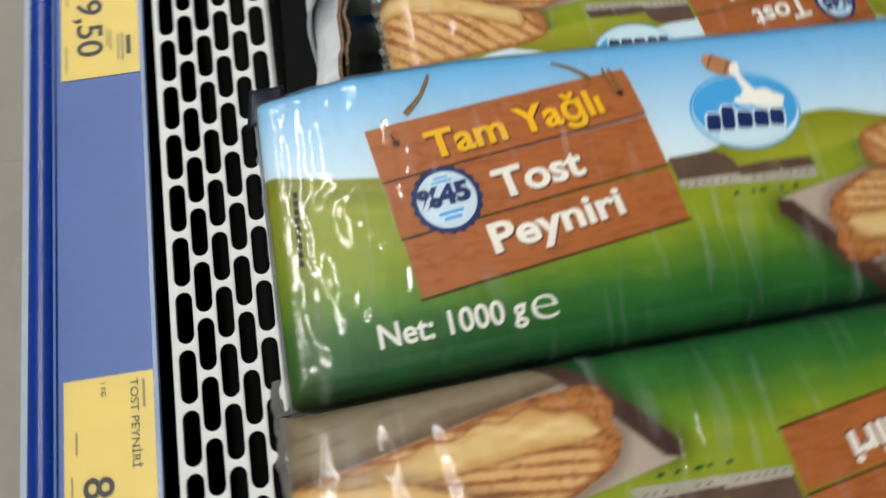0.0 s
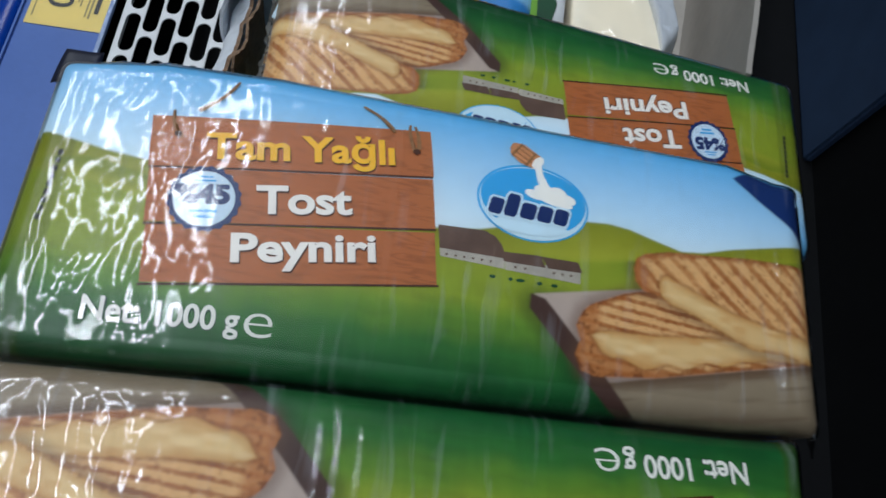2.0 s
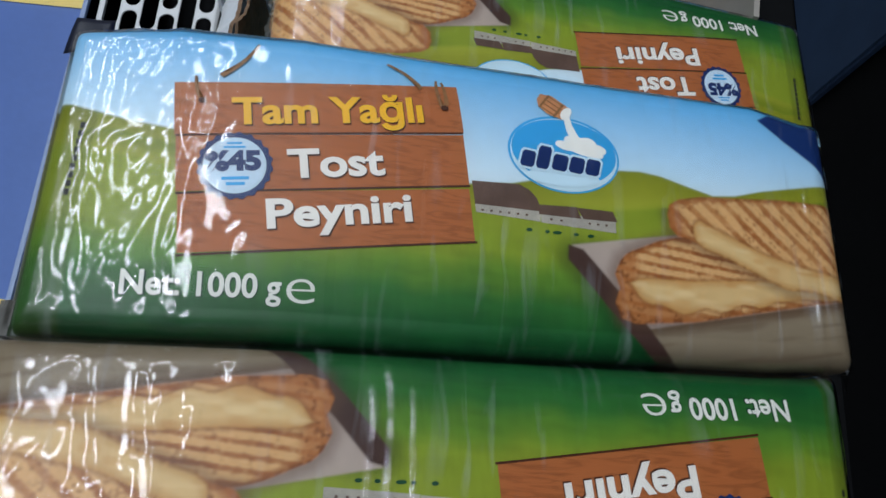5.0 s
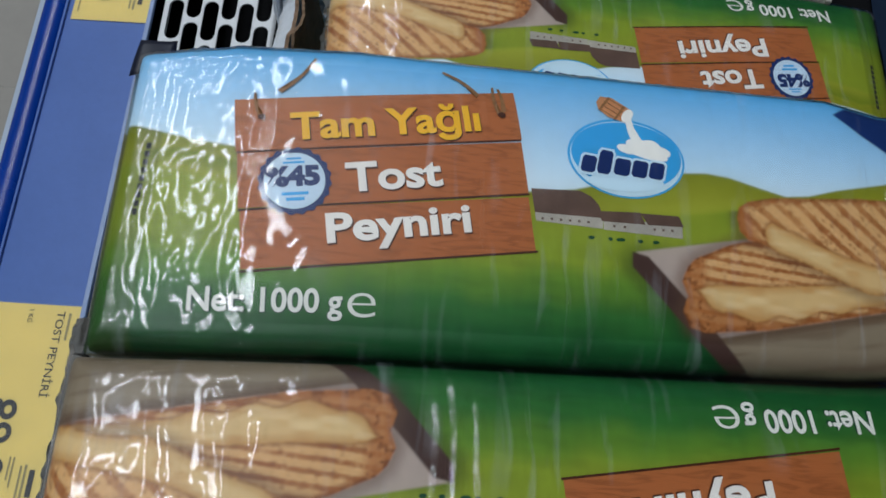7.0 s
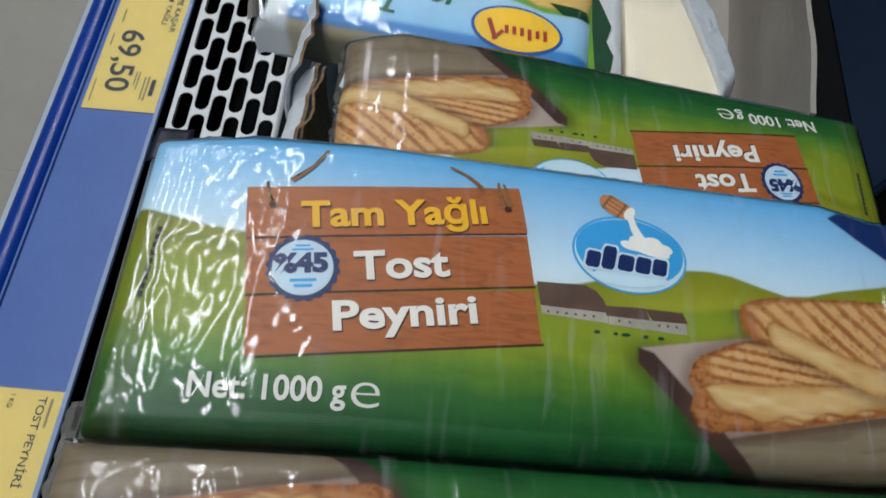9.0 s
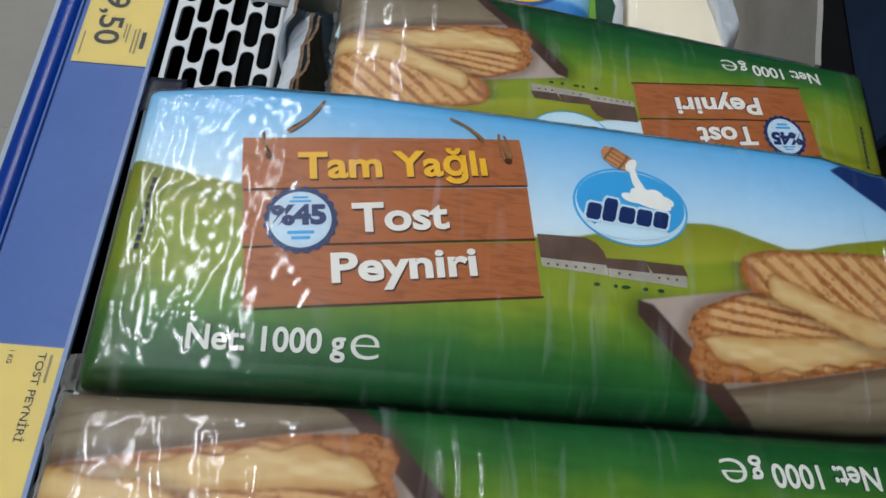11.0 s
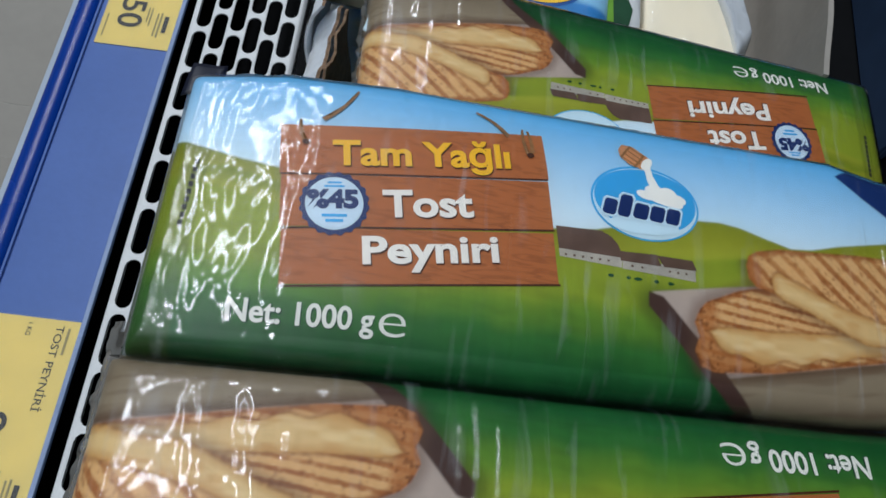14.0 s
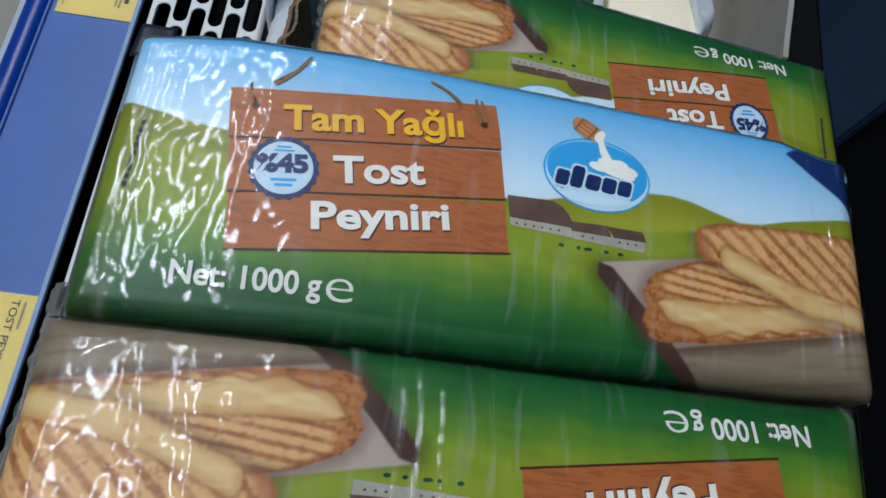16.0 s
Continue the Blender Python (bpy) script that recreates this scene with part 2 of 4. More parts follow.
def raw_mesh(name, verts, faces, mat, uv=None, ink=None, smooth=False):
    me = bpy.data.meshes.new(name)
    me.from_pydata([tuple(v) for v in verts], [], [tuple(f) for f in faces])
    me.materials.append(mat)
    if uv is not None:
        layer = me.uv_layers.new(name="UVMap")
        idx = np.empty(len(me.loops), dtype=np.int32)
        me.loops.foreach_get("vertex_index", idx)
        layer.data.foreach_set("uv", np.asarray(uv, dtype=np.float32)[idx].ravel())
    if ink is not None:
        at = me.color_attributes.new("ink", "FLOAT_COLOR", "POINT")
        at.data.foreach_set("color", np.c_[ink, np.ones(len(ink))].astype(np.float32).ravel())
    if smooth:
        me.polygons.foreach_set("use_smooth", np.ones(len(me.polygons), dtype=bool))
    me.update()
    return me


def put(name, me, parent=None, label=""):
    ob = new(name, me)
    ob.parent = parent
    return tagged(ob, label)


def part(name, bm, mat, parent, label="", smooth=False):
    me = bpy.data.meshes.new(name)
    bmesh.ops.recalc_face_normals(bm, faces=bm.faces)
    bm.to_mesh(me)
    bm.free()
    me.materials.append(mat)
    if smooth:
        me.polygons.foreach_set("use_smooth", np.ones(len(me.polygons), dtype=bool))
    return put(name, me, parent, label)


def box(x0, x1, y0, y1, z0, z1, bevel=0.0, bm=None):
    bm = bm or bmesh.new()
    made = bmesh.ops.create_cube(bm, size=1.0)["verts"]
    for v in made:
        v.co = Vector(((x0 + x1) / 2 + v.co.x * (x1 - x0), (y0 + y1) / 2 + v.co.y * (y1 - y0), (z0 + z1) / 2 + v.co.z * (z1 - z0)))
    if bevel:
        edges = list({e for v in made for e in v.link_edges})
        bmesh.ops.bevel(bm, geom=edges, offset=bevel, segments=2, affect="EDGES")
    return bm


def extrude_profile(points, y0, y1, closed=True, steps=1):
    """A prism along y from a profile of (x, z)."""
    bm = bmesh.new()
    rings = [[bm.verts.new((x, y0 + (y1 - y0) * k / steps, z)) for x, z in points] for k in range(steps + 1)]
    n = len(points)
    for a, b in zip(rings, rings[1:]):
        for i in range(n if closed else n - 1):
            bm.faces.new((a[i], a[(i + 1) % n], b[(i + 1) % n], b[i]))
    if closed:
        bm.faces.new(rings[0][::-1])
        bm.faces.new(rings[-1])
    return bm


def sstep(a, b, x):
    k = np.clip((x - a) / (b - a), 0, 1)
    return k * k * (3 - 2 * k)


def lattice_noise(x, y, seed):
    """Smooth value noise of unit cells, -1 to 1."""
    rng = np.random.RandomState(seed)
    table = rng.uniform(-1, 1, (97, 97))
    xi, yi = np.floor(x).astype(int), np.floor(y).astype(int)
    fx, fy = x - xi, y - yi
    fx, fy = fx ** 3 * (fx * (fx * 6 - 15) + 10), fy ** 3 * (fy * (fy * 6 - 15) + 10)
    g = lambda i, j: table[(xi + i) % 97, (yi + j) % 97]
    return (g(0, 0) * (1 - fx) + g(1, 0) * fx) * (1 - fy) + (g(0, 1) * (1 - fx) + g(1, 1) * fx) * fy


def poly_distance(u, v, pts):
    """Signed distance to a polygon, negative inside."""
    d, inside = np.full(u.shape, 1e9), np.zeros(u.shape, dtype=bool)
    n = len(pts)
    for i in range(n):
        (ax, ay), (bx, by) = pts[i], pts[(i + 1) % n]
        ex, ey = bx - ax, by - ay
        k = np.clip(((u - ax) * ex + (v - ay) * ey) / (ex * ex + ey * ey), 0, 1)
        d = np.minimum(d, np.hypot(u - ax - k * ex, v - ay - k * ey))
        cross = (ay > v) != (by > v)
        xs = ax + (v - ay) / (ey if ey else 1e-9) * ex
        inside ^= cross & (u < xs)
    return np.where(inside, -d, d)


# ---- packs: a block of cheese in printed film ----
def wrap(s, flat, r):
    """Along a section: flat, then round the edge, then straight down. Gives place and drop."""
    a = np.abs(s) - flat
    th = np.clip(a / r, 0, np.pi / 2)
    along = np.where(a > 0, flat + r * np.sin(th), np.abs(s))
    drop = np.where(a > 0, r * (1 - np.cos(th)) + np.maximum(0, a - r * np.pi / 2), 0)
    return np.sign(s) * along, drop


class Skin:
    """The surface of a pack over flat print coordinates u, v (metres)."""

    def __init__(self, uf, vf, ru, rv, bulge, thick, taper=None, left=None, ru_left=None):
        self.left, self.ru_left = left or uf, ru_left or ru
        self.taper = taper
        self.uf, self.vf, self.ru, self.rv, self.bulge, self.thick = uf, vf, ru, rv, bulge, thick

    def at(self, u, v, lift=0.0):
        u, v = np.asarray(u, float), np.asarray(v, float)
        uf = np.where(u < 0, self.left, self.uf)
        ru = np.where(u < 0, self.ru_left, self.ru)
        x, du = wrap(u, uf, ru)
        vf = self.vf
        if self.taper is not None:
            at, low, high = self.taper
            vf = np.where(v < 0, np.interp(u, at, low), np.interp(u, at, high))
        y, dv = wrap(v, vf, self.rv)
        b = self.bulge * (1 - np.clip(np.abs(u) / uf, 0, 1) ** 4) * (1 - np.clip(np.abs(v) / vf, 0, 1) ** 4)
        z = b - np.minimum(self.thick, np.hypot(du, dv))
        k = np.clip(np.hypot(du / ru, dv / self.rv), 0, 1)
        return np.stack([x + np.sign(u) * lift * k * (du > 0), y + np.sign(v) * lift * k * (dv > 0), z + lift * (1 - 0.6 * k)], -1)


def grid(skin, nu, nv, ulim, vlim, lift, art=None, mat=None, name="sheet", relief=None, dense=0):
    us, vs = np.linspace(-ulim, ulim, nu), np.linspace(-vlim, vlim, nv)
    if dense:  # more columns towards the crumpled end
        us = dense * np.r_[np.linspace(-ulim, -0.055, int(nu * 0.52), endpoint=False), np.linspace(-0.055, ulim, nu - int(nu * 0.52))]
        us.sort()
    U, V = np.meshgrid(us, vs, indexing="ij")
    U, V = U.ravel(), V.ravel()
    P = skin.at(U, V, lift)
    if relief is not None:
        P[:, 2] += relief(U, V)
    i, j = np.meshgrid(np.arange(nu - 1), np.arange(nv - 1), indexing="ij")
    a = (i * nv + j).ravel()
    F = np.stack([a, a + nv, a + nv + 1, a + 1], -1)
    return raw_mesh(name, P, F.tolist(), mat, np.stack([U, V], -1), art(U * 1000, V * 1000) if art else None, True)


def decal(name, skin, pts, lift, mat, parent, label="", rings=3):
    """A printed patch: a star-shaped outline in millimetres, filled in rings and laid on the skin."""
    pts = np.asarray(pts, float)
    c = pts.mean(0)
    n = len(pts)
    P = [c] + [c + (p - c) * k / rings for k in range(1, rings + 1) for p in pts]
    faces = [(0, 1 + i, 1 + (i + 1) % n) for i in range(n)]
    for k in range(rings - 1):
        o = 1 + k * n
        faces += [(o + i, o + n + i, o + n + (i + 1) % n, o + (i + 1) % n) for i in range(n)]
    P = np.array(P) / 1000
    return put(name, raw_mesh(name, skin.at(P[:, 0], P[:, 1], lift), faces, mat, P, None, True), parent, label)


def densify(pts, step=4.0):
    out = []
    for (ax, ay), (bx, by) in zip(pts, list(pts[1:]) + [pts[0]]):
        k = max(1, int(math.hypot(bx - ax, by - ay) / step))
        out += [(ax + (bx - ax) * i / k, ay + (by - ay) * i / k) for i in range(k)]
    return out


def turned_rect(cx, cy, w, h, degrees):
    c, s = math.cos(radians(degrees)), math.sin(radians(degrees))
    return densify([(cx + x * c - y * s, cy + x * s + y * c) for x, y in ((-w / 2, -h / 2), (w / 2, -h / 2), (w / 2, h / 2), (-w / 2, h / 2))])


def ellipse(cx, cy, rx, ry, degrees=0, n=48, scallop=0.0, lobes=20):
    c, s = math.cos(radians(degrees)), math.sin(radians(degrees))
    out = []
    for i in range(n):
        a = 2 * math.pi * i / n
        k = 1 + scallop * math.cos(lobes * a)
        x, y = rx * k * math.cos(a), ry * k * math.sin(a)
        out.append((cx + x * c - y * s, cy + x * s + y * c))
    return out


def glyphs(text, weight=0.0, shear=0.0):
    """Letters as flat triangles: places and faces, with height of capitals 1 and the left edge at 0."""
    def solid(body):
        cu = bpy.data.curves.new("letters", "FONT")
        cu.body, cu.offset, cu.resolution_u, cu.shear = body, weight, 4, shear
        ob = bpy.data.objects.new("letters", cu)
        scene.collection.objects.link(ob)
        dg = bpy.context.evaluated_depsgraph_get()
        me = bpy.data.meshes.new_from_object(ob.evaluated_get(dg))
        V = np.array([v.co[:2] for v in me.vertices])
        F = [tuple(p.vertices) for p in me.polygons]
        bpy.data.objects.remove(ob)
        bpy.data.curves.remove(cu)
        bpy.data.meshes.remove(me)
        return V, F
    cap = solid("H")[0]
    V, F = solid(text)
    lo = cap[:, 1].min()
    V = V - (V[:, 0].min(), lo)
    return V / (cap[:, 1].max() - lo), F


def lettering(name, skin, text, start, width, cap, degrees, lift, mat, parent, weight=0.0, label="", shear=0.0):
    V, F = glyphs(text, weight, shear)
    V = V * (width / V[:, 0].max(), cap)
    c, s = math.cos(radians(degrees)), math.sin(radians(degrees))
    P = np.stack([start[0] + V[:, 0] * c - V[:, 1] * s, start[1] + V[:, 0] * s + V[:, 1] * c], -1) / 1000
    return put(name, raw_mesh(name, skin.at(P[:, 0], P[:, 1], lift), F, mat, P), parent, label)


def tint(base, mask, colour):
    """Lay a colour over the print where mask is 1."""
    return base * (1 - mask[:, None]) + np.array(srgb(*colour)) * mask[:, None]


def fill(u, v, pts, soft=0.5):
    return 1 - sstep(-soft, soft, poly_distance(u, v, pts))


def toast_print(u, v):
    """The printed sheet of the toast cheese: sky, hills, meadow, chopping board and toasts (millimetres)."""
    n1, n2 = lattice_noise(u / 9, v / 9, 3), lattice_noise(u / 2.2, v / 2.2, 4)
    k = np.clip((v - 12) / 44, 0, 1)[:, None]
    col = np.array(srgb(214, 232, 242)) * (1 - k) + np.array(srgb(92, 176, 224)) * k
    line = np.interp(u, (-150, -126, -108, -90, -3, 12, 35, 49, 58, 66, 76, 86, 95, 106, 130, 150), (23, 20.5, 17, 15, 8.5, 10.5, 17, 19.8, 20.6, 19.8, 17.2, 14.9, 16, 19.3, 24.9, 29))
    hill = sstep(-0.5, 0.5, line - v)
    shade = np.clip((line - v) / 14, 0, 1)[:, None]
    green = np.array(srgb(134, 138, 32)) * (1 - shade) + np.array(srgb(166, 170, 56)) * shade
    second = np.interp(u, (-150, -100, 0, 20, 50, 75, 95, 120, 150), (10, 6, 2, 4, 8, 12, 9, 13, 18)) + 1.2 * np.sin(u / 11)
    green = tint(green, 0.55 * sstep(0, 3, second - v), (122, 148, 36))
    for level, rgb in ((-8, (136, 154, 44)), (-18, (98, 138, 44)), (-26, (50, 110, 46)), (-35, (28, 92, 43)), (-44, (20, 72, 38))):
        green = tint(green, sstep(0, 10, level + 5 + n1 * 1.5 - v), rgb)
    col = col * (1 - hill[:, None]) + green * hill[:, None]
    blades = lattice_noise(u / 0.9 + 0.12 * v, v / 6.5, 17) + 0.6 * lattice_noise(u / 2.6, v / 11, 18)
    col = col * (1 + 0.05 * hill * sstep(8, -6, v) * blades)[:, None]
    brush = lattice_noise((u - 1.5 * v) / 15, (v + 0.12 * u) / 2.1, 41) + 0.7 * lattice_noise(u / 5, v / 1.1, 42)
    col = col * (1 + hill * sstep(-4, -18, v) * (0.075 * brush + 0.10 * lattice_noise(u / 17, v / 8, 43)))[:, None]
    # further slopes of the hills
    for n, (at, level) in enumerate((((58, 75, 100, 130, 150), (6, 10, 13.5, 19, 23)), ((-130, -112, -95, -80), (12, 14.5, 11, 6)))):
        edge = np.interp(u, at, level) - v
        inside = sstep(0, 0.8, edge) * sstep(9, 1, edge) * (u > at[0] - 2) * (u < at[-1]) * sstep(at[0] - 2, at[0] + 10, u)
        col = tint(col, 0.38 * inside, (84, 122, 26))
    # left-hand strip by the seal
    col = tint(col, 0.35 * sstep(-117.5, -118.5, u) * hill, (70, 84, 20))
    # chopping board, with its soft shade on the grass
    board = ((32, -9), (68, -2), (150, 10), (150, -75), (80, -75), (66, -48), (44, -28), (30.6, -14))
    col = tint(col, 0.5 * sstep(7, 0, poly_distance(u, v, board)) * sstep(-2, -12, v), (10, 48, 22))
    col = tint(col, fill(u, v, ((32, -9), (68, -2), (150, 10), (150, -34), (60, -35), (44, -22))), (184, 168, 158))
    front = fill(u, v, ((59.5, -34.6), (135, -19.4), (150, -17), (150, -75), (80, -75), (69, -44.8)))
    col = tint(col, front, (150, 136, 114))
    # part of the shade at the pack's lower edge is put into the ink
    col = tint(col, 0.45 * front * sstep(-28, -50, v + 0.16 * (70 - u)), (104, 90, 70))
    col = tint(col, 0.7 * front * sstep(5, 0, np.abs(v - np.interp(u, (59, 135, 150), (-34.6, -19.4, -17)))), (92, 70, 50))
    col = tint(col, 0.5 * front * sstep(0.1, 0.7, lattice_noise(u / 16, (v - u * 0.18) / 1.5, 9)), (112, 94, 74))
    col = tint(col, fill(u, v, ((30.8, -9), (36, -10.2), (46.7, -21.6), (60, -34.6), (70, -45), (81, -60), (81, -75), (74, -75), (66, -48), (44, -28), (30.6, -14))), (74, 52, 46))
    # two toasts: bread first, then the melted cheese
    low = ((46.8, -17.4), (49, -12.5), (52, -9.5), (58, -6.8), (64, -4), (71, -2.2), (80, -1.8), (100, -4), (150, -8), (150, -16.5), (136, -18.8), (110, -24.2), (76, -31.2), (55, -33.2), (49.5, -31.8), (47, -27), (48.6, -22))
    top = ((67.4, 6), (68.5, 9.5), (72, 11.8), (81, 14), (94, 15), (114, 17.2), (134, 18.2), (150, 18.6), (150, -18), (134, -18.6), (124, -16.8), (113, -17), (106, -14.8), (97, -11.2), (89, -8), (81.5, -6), (77, -3), (71, -2), (68, 1))
    cheese_low = ((52, -20), (55, -18.4), (60, -17.6), (73, -17.4), (97, -15), (120, -13.5), (150, -12), (150, -18), (118, -19.8), (110, -21.6), (96, -24.6), (76, -28), (66, -28), (60, -26.6), (55.5, -23.6))
    cheese_top = ((76.8, 1.3), (78, 4.2), (80, 5), (84.7, 2.8), (92.7, -0.1), (104.7, -4.7), (119.7, -7.6), (133.6, -9.4), (150, -11), (150, -18), (134, -18.6), (124, -16.8), (113, -17), (106, -14.8), (97, -11.2), (89, -8), (81.5, -6), (77.5, -2.8))
    crumb = lattice_noise(u / 1.5, v / 1.5, 14) * 0.6 + lattice_noise(u / 0.8, v / 0.8, 15) * 0.4
    for shape, slice_, nu, nv, rate, phase in ((low, cheese_low, 0.10, 1.0, 1.75, 0.6), (top, cheese_top, 0.66, 0.75, 1.12, 0.17)):
        d = poly_distance(u, v, shape)
        m = 1 - sstep(-0.5, 0.5, d)
        under_it = sstep(5, 0, d) * (1 - m) * 0.5
        col = tint(col, under_it * sstep(30, 34, u + v * 0.2) * (v < 8), (98, 74, 58))
        bread = np.array(srgb(202, 154, 98)) * np.ones((len(u), 1))
        stripe = sstep(-0.15, 0.8, np.sin((u * nu + v * nv + 0.5 * n1) * rate + phase) + 0.25 * crumb)
        bread = tint(bread, 0.75 * (1 - stripe), (220, 180, 124))
        bread = tint(bread, stripe * np.clip(0.6 + 0.45 * n1, 0.1, 0.95), (154, 92, 46))
        bread = tint(bread, 0.45 * sstep(0.15, 0.7, crumb), (136, 80, 40))
        bread = tint(bread, 0.4 * sstep(0.15, 0.7, -crumb), (224, 184, 132))
        bread = tint(bread, 0.8 * sstep(-2.6, -0.6, d + 0.8 * n2), (156, 92, 46))
        dc = poly_distance(u, v - 0.9 * np.sin(u / 2.4) * sstep(-20, -24, v) * (shape is low), slice_)
        if shape is low:
            crust = sstep(57, 53, u) + sstep(-24.5, -27, v - 0.22 * (60 - u))
            bread = tint(bread, np.clip(crust, 0, 1) * 0.75, (176, 112, 60))
            bread = tint(bread, np.clip(crust, 0, 1) * 0.6 * sstep(0.1, 0.6, crumb), (118, 66, 32))
        else:
            bread = tint(bread, 0.8 * sstep(77, 71.5, u + 0.4 * v), (170, 104, 54))
        cm = 1 - sstep(-0.6, 0.5, dc)
        cheese = np.array(srgb(204, 168, 112)) * np.ones((len(u), 1))
        cheese = tint(cheese, sstep(-1.2, -3.4, dc) * (0.75 + 0.25 * n1), (222, 196, 142))
        cheese = tint(cheese, 0.4 * sstep(0.1, 0.8, lattice_noise(u / 6, v / 2.5, 33)), (196, 146, 82))
        cheese = tint(cheese, 0.35 * sstep(0.2, 0.8, lattice_noise(u / 8, v / 2.2, 34)), (240, 222, 176))
        cheese = tint(cheese, 0.6 * sstep(-1.6, 0.0, dc), (188, 138, 70))
        bread = bread * (1 - cm[:, None]) + cheese * cm[:, None]
        bread = tint(bread, 0.38 * sstep(1.6, 0.2, np.abs(dc)) * (dc > -0.3), (122, 72, 34))
        bread = tint(bread, 0.45 * sstep(-1.5, -0.2, d) * sstep(0.0, 0.6, crumb + 0.3), (92, 46, 20))
        col = col * (1 - m[:, None]) + bread * m[:, None]
    # navy corner
    col = tint(col, fill(u, v, ((110, 50), (122, 58), (150, 52), (150, 22), (134, 33), (120, 42))), (26, 52, 108))
    return np.clip(col * (1 + 0.02 * n2[:, None]), 0, 1)


def fold(u, v, line, width, height, seed):
    """A raised fold of film along a line of (u, v) in millimetres; it wanders a little and fades at its ends."""
    u, v = u * 1000, v * 1000
    u = u + 1.1 * lattice_noise(v / 9, u / 30, seed) + 0.4 * lattice_noise(v / 3.5, u / 20, seed + 1)
    v = v + 1.1 * lattice_noise(u / 9, v / 30, seed + 2)
    near = np.full(u.shape, 1e9)
    for (ax, ay), (bx, by) in zip(line, line[1:]):
        ex, ey = bx - ax, by - ay
        k = np.clip(((u - ax) * ex + (v - ay) * ey) / (ex * ex + ey * ey), 0, 1)
        near = np.minimum(near, np.hypot(u - ax - k * ex, v - ay - k * ey))
    swell = 0.75 + 0.25 * lattice_noise(u / 7, v / 7, seed + 3)
    return height * swell * np.exp(-((near / width) ** 2))


def toast_relief(seed, left=-0.073, amount=1.0, folds=(), lines=(), patches=()):
    """Creases of the wrap: loose towards one end with folds along the seal, faint streaks elsewhere."""
    def relief(u, v):
        crum = sstep(left, left - 0.030, u + 0.014 * lattice_noise(v / 0.018, u * 0, seed + 2))
        a = lattice_noise((u + 0.15 * v) / 0.0075, (v + 0.25 * u) / 0.0135, seed + 3)
        b = lattice_noise((u - 0.2 * v) / 0.0034, (v - 0.3 * u) / 0.0056, seed + 4)
        some = sstep(-0.1, 0.5, lattice_noise(u / 0.022, v / 0.022, seed + 6))
        calm = 0.22 + 0.78 * sstep(-0.121, -0.112, u + 0.003 * lattice_noise(v / 0.012, u * 0, seed + 14))
        h = crum * amount * calm * (0.00048 * a + 0.00012 * b * (0.3 + 0.7 * some))
        for pu, pv, ru, rv, gain in patches:
            here = np.exp(-(((u * 1000 - pu) / ru) ** 2) - ((v * 1000 - pv) / rv) ** 2)
            c = lattice_noise((u - 0.3 * v) / 0.0026, v / 0.0040, seed + 5)
            h = h + gain * here * (0.00011 * c + 0.00020 * lattice_noise(u / 0.0040, (v + 0.4 * u) / 0.0066, seed + 12))
        for n, (line, width, height) in enumerate(folds):
            h = h + fold(u, v, line, width, height / 1000, seed + 20 + 5 * n)
        w = 0.0016 * lattice_noise(v / 0.02, u / 0.05, seed + 1)
        for k, v0, v1, height, width in lines:
            h = h + height * np.exp(-(((u - k - w) / width) ** 2)) * sstep(v0, v0 + 0.006, v) * sstep(v1, v1 - 0.006, v) * (0.7 + 0.3 * lattice_noise(v / 0.008, u * 0 + k * 900, seed + 7))
        st = lattice_noise(u / 0.0042, v / 0.03, seed + 7)
        patch = sstep(0.0, 0.5, lattice_noise(u / 0.03, v / 0.022, seed + 9))
        h = h + 0.00045 * np.clip(st, 0, 1) ** 2 * (1 - crum) * (0.25 + 0.75 * patch)
        rim = sstep(0.036, 0.044, np.abs(v)) * (0.35 + 0.65 * sstep(0.06, -0.06, u))
        h = h + 0.00022 * rim * lattice_noise(u / 0.012, v / 0.004, seed + 10)
        h = h + 0.00016 * lattice_noise(u / 0.016, v / 0.02, seed + 8)
        return np.maximum(h, -0.00035 + 0.3 * (h + 0.00035))
    return relief


# the block is a little wider at one end: where the flat face ends on either long side
ALONG = (-0.13, -0.10, -0.06, 0.0, 0.05, 0.11, 0.13)
SKIN = Skin(0.130, 0.042, 0.013, 0.008, 0.0035, 0.040, (ALONG, (0.0405, 0.0395, 0.038, 0.0375, 0.0365, 0.0355, 0.034), (0.041, 0.047, 0.0495, 0.0495, 0.0495, 0.0500, 0.0455)), 0.1245, 0.006)
SKIN_LOW = Skin(0.123, 0.042, 0.013, 0.010, 0.0035, 0.040, (ALONG, (0.035, 0.037, 0.039, 0.0425, 0.0450, 0.0465, 0.0390), (0.042, 0.043, 0.044, 0.044, 0.044, 0.043, 0.040)))
SKIN_FRONT = Skin(0.126, 0.042, 0.013, 0.0085, 0.0035, 0.040, (ALONG, (0.038, 0.036, 0.035, 0.0335, 0.0325, 0.0300, 0.029), (0.0405, 0.0465, 0.049, 0.049, 0.049, 0.0495, 0.045)), 0.1175)


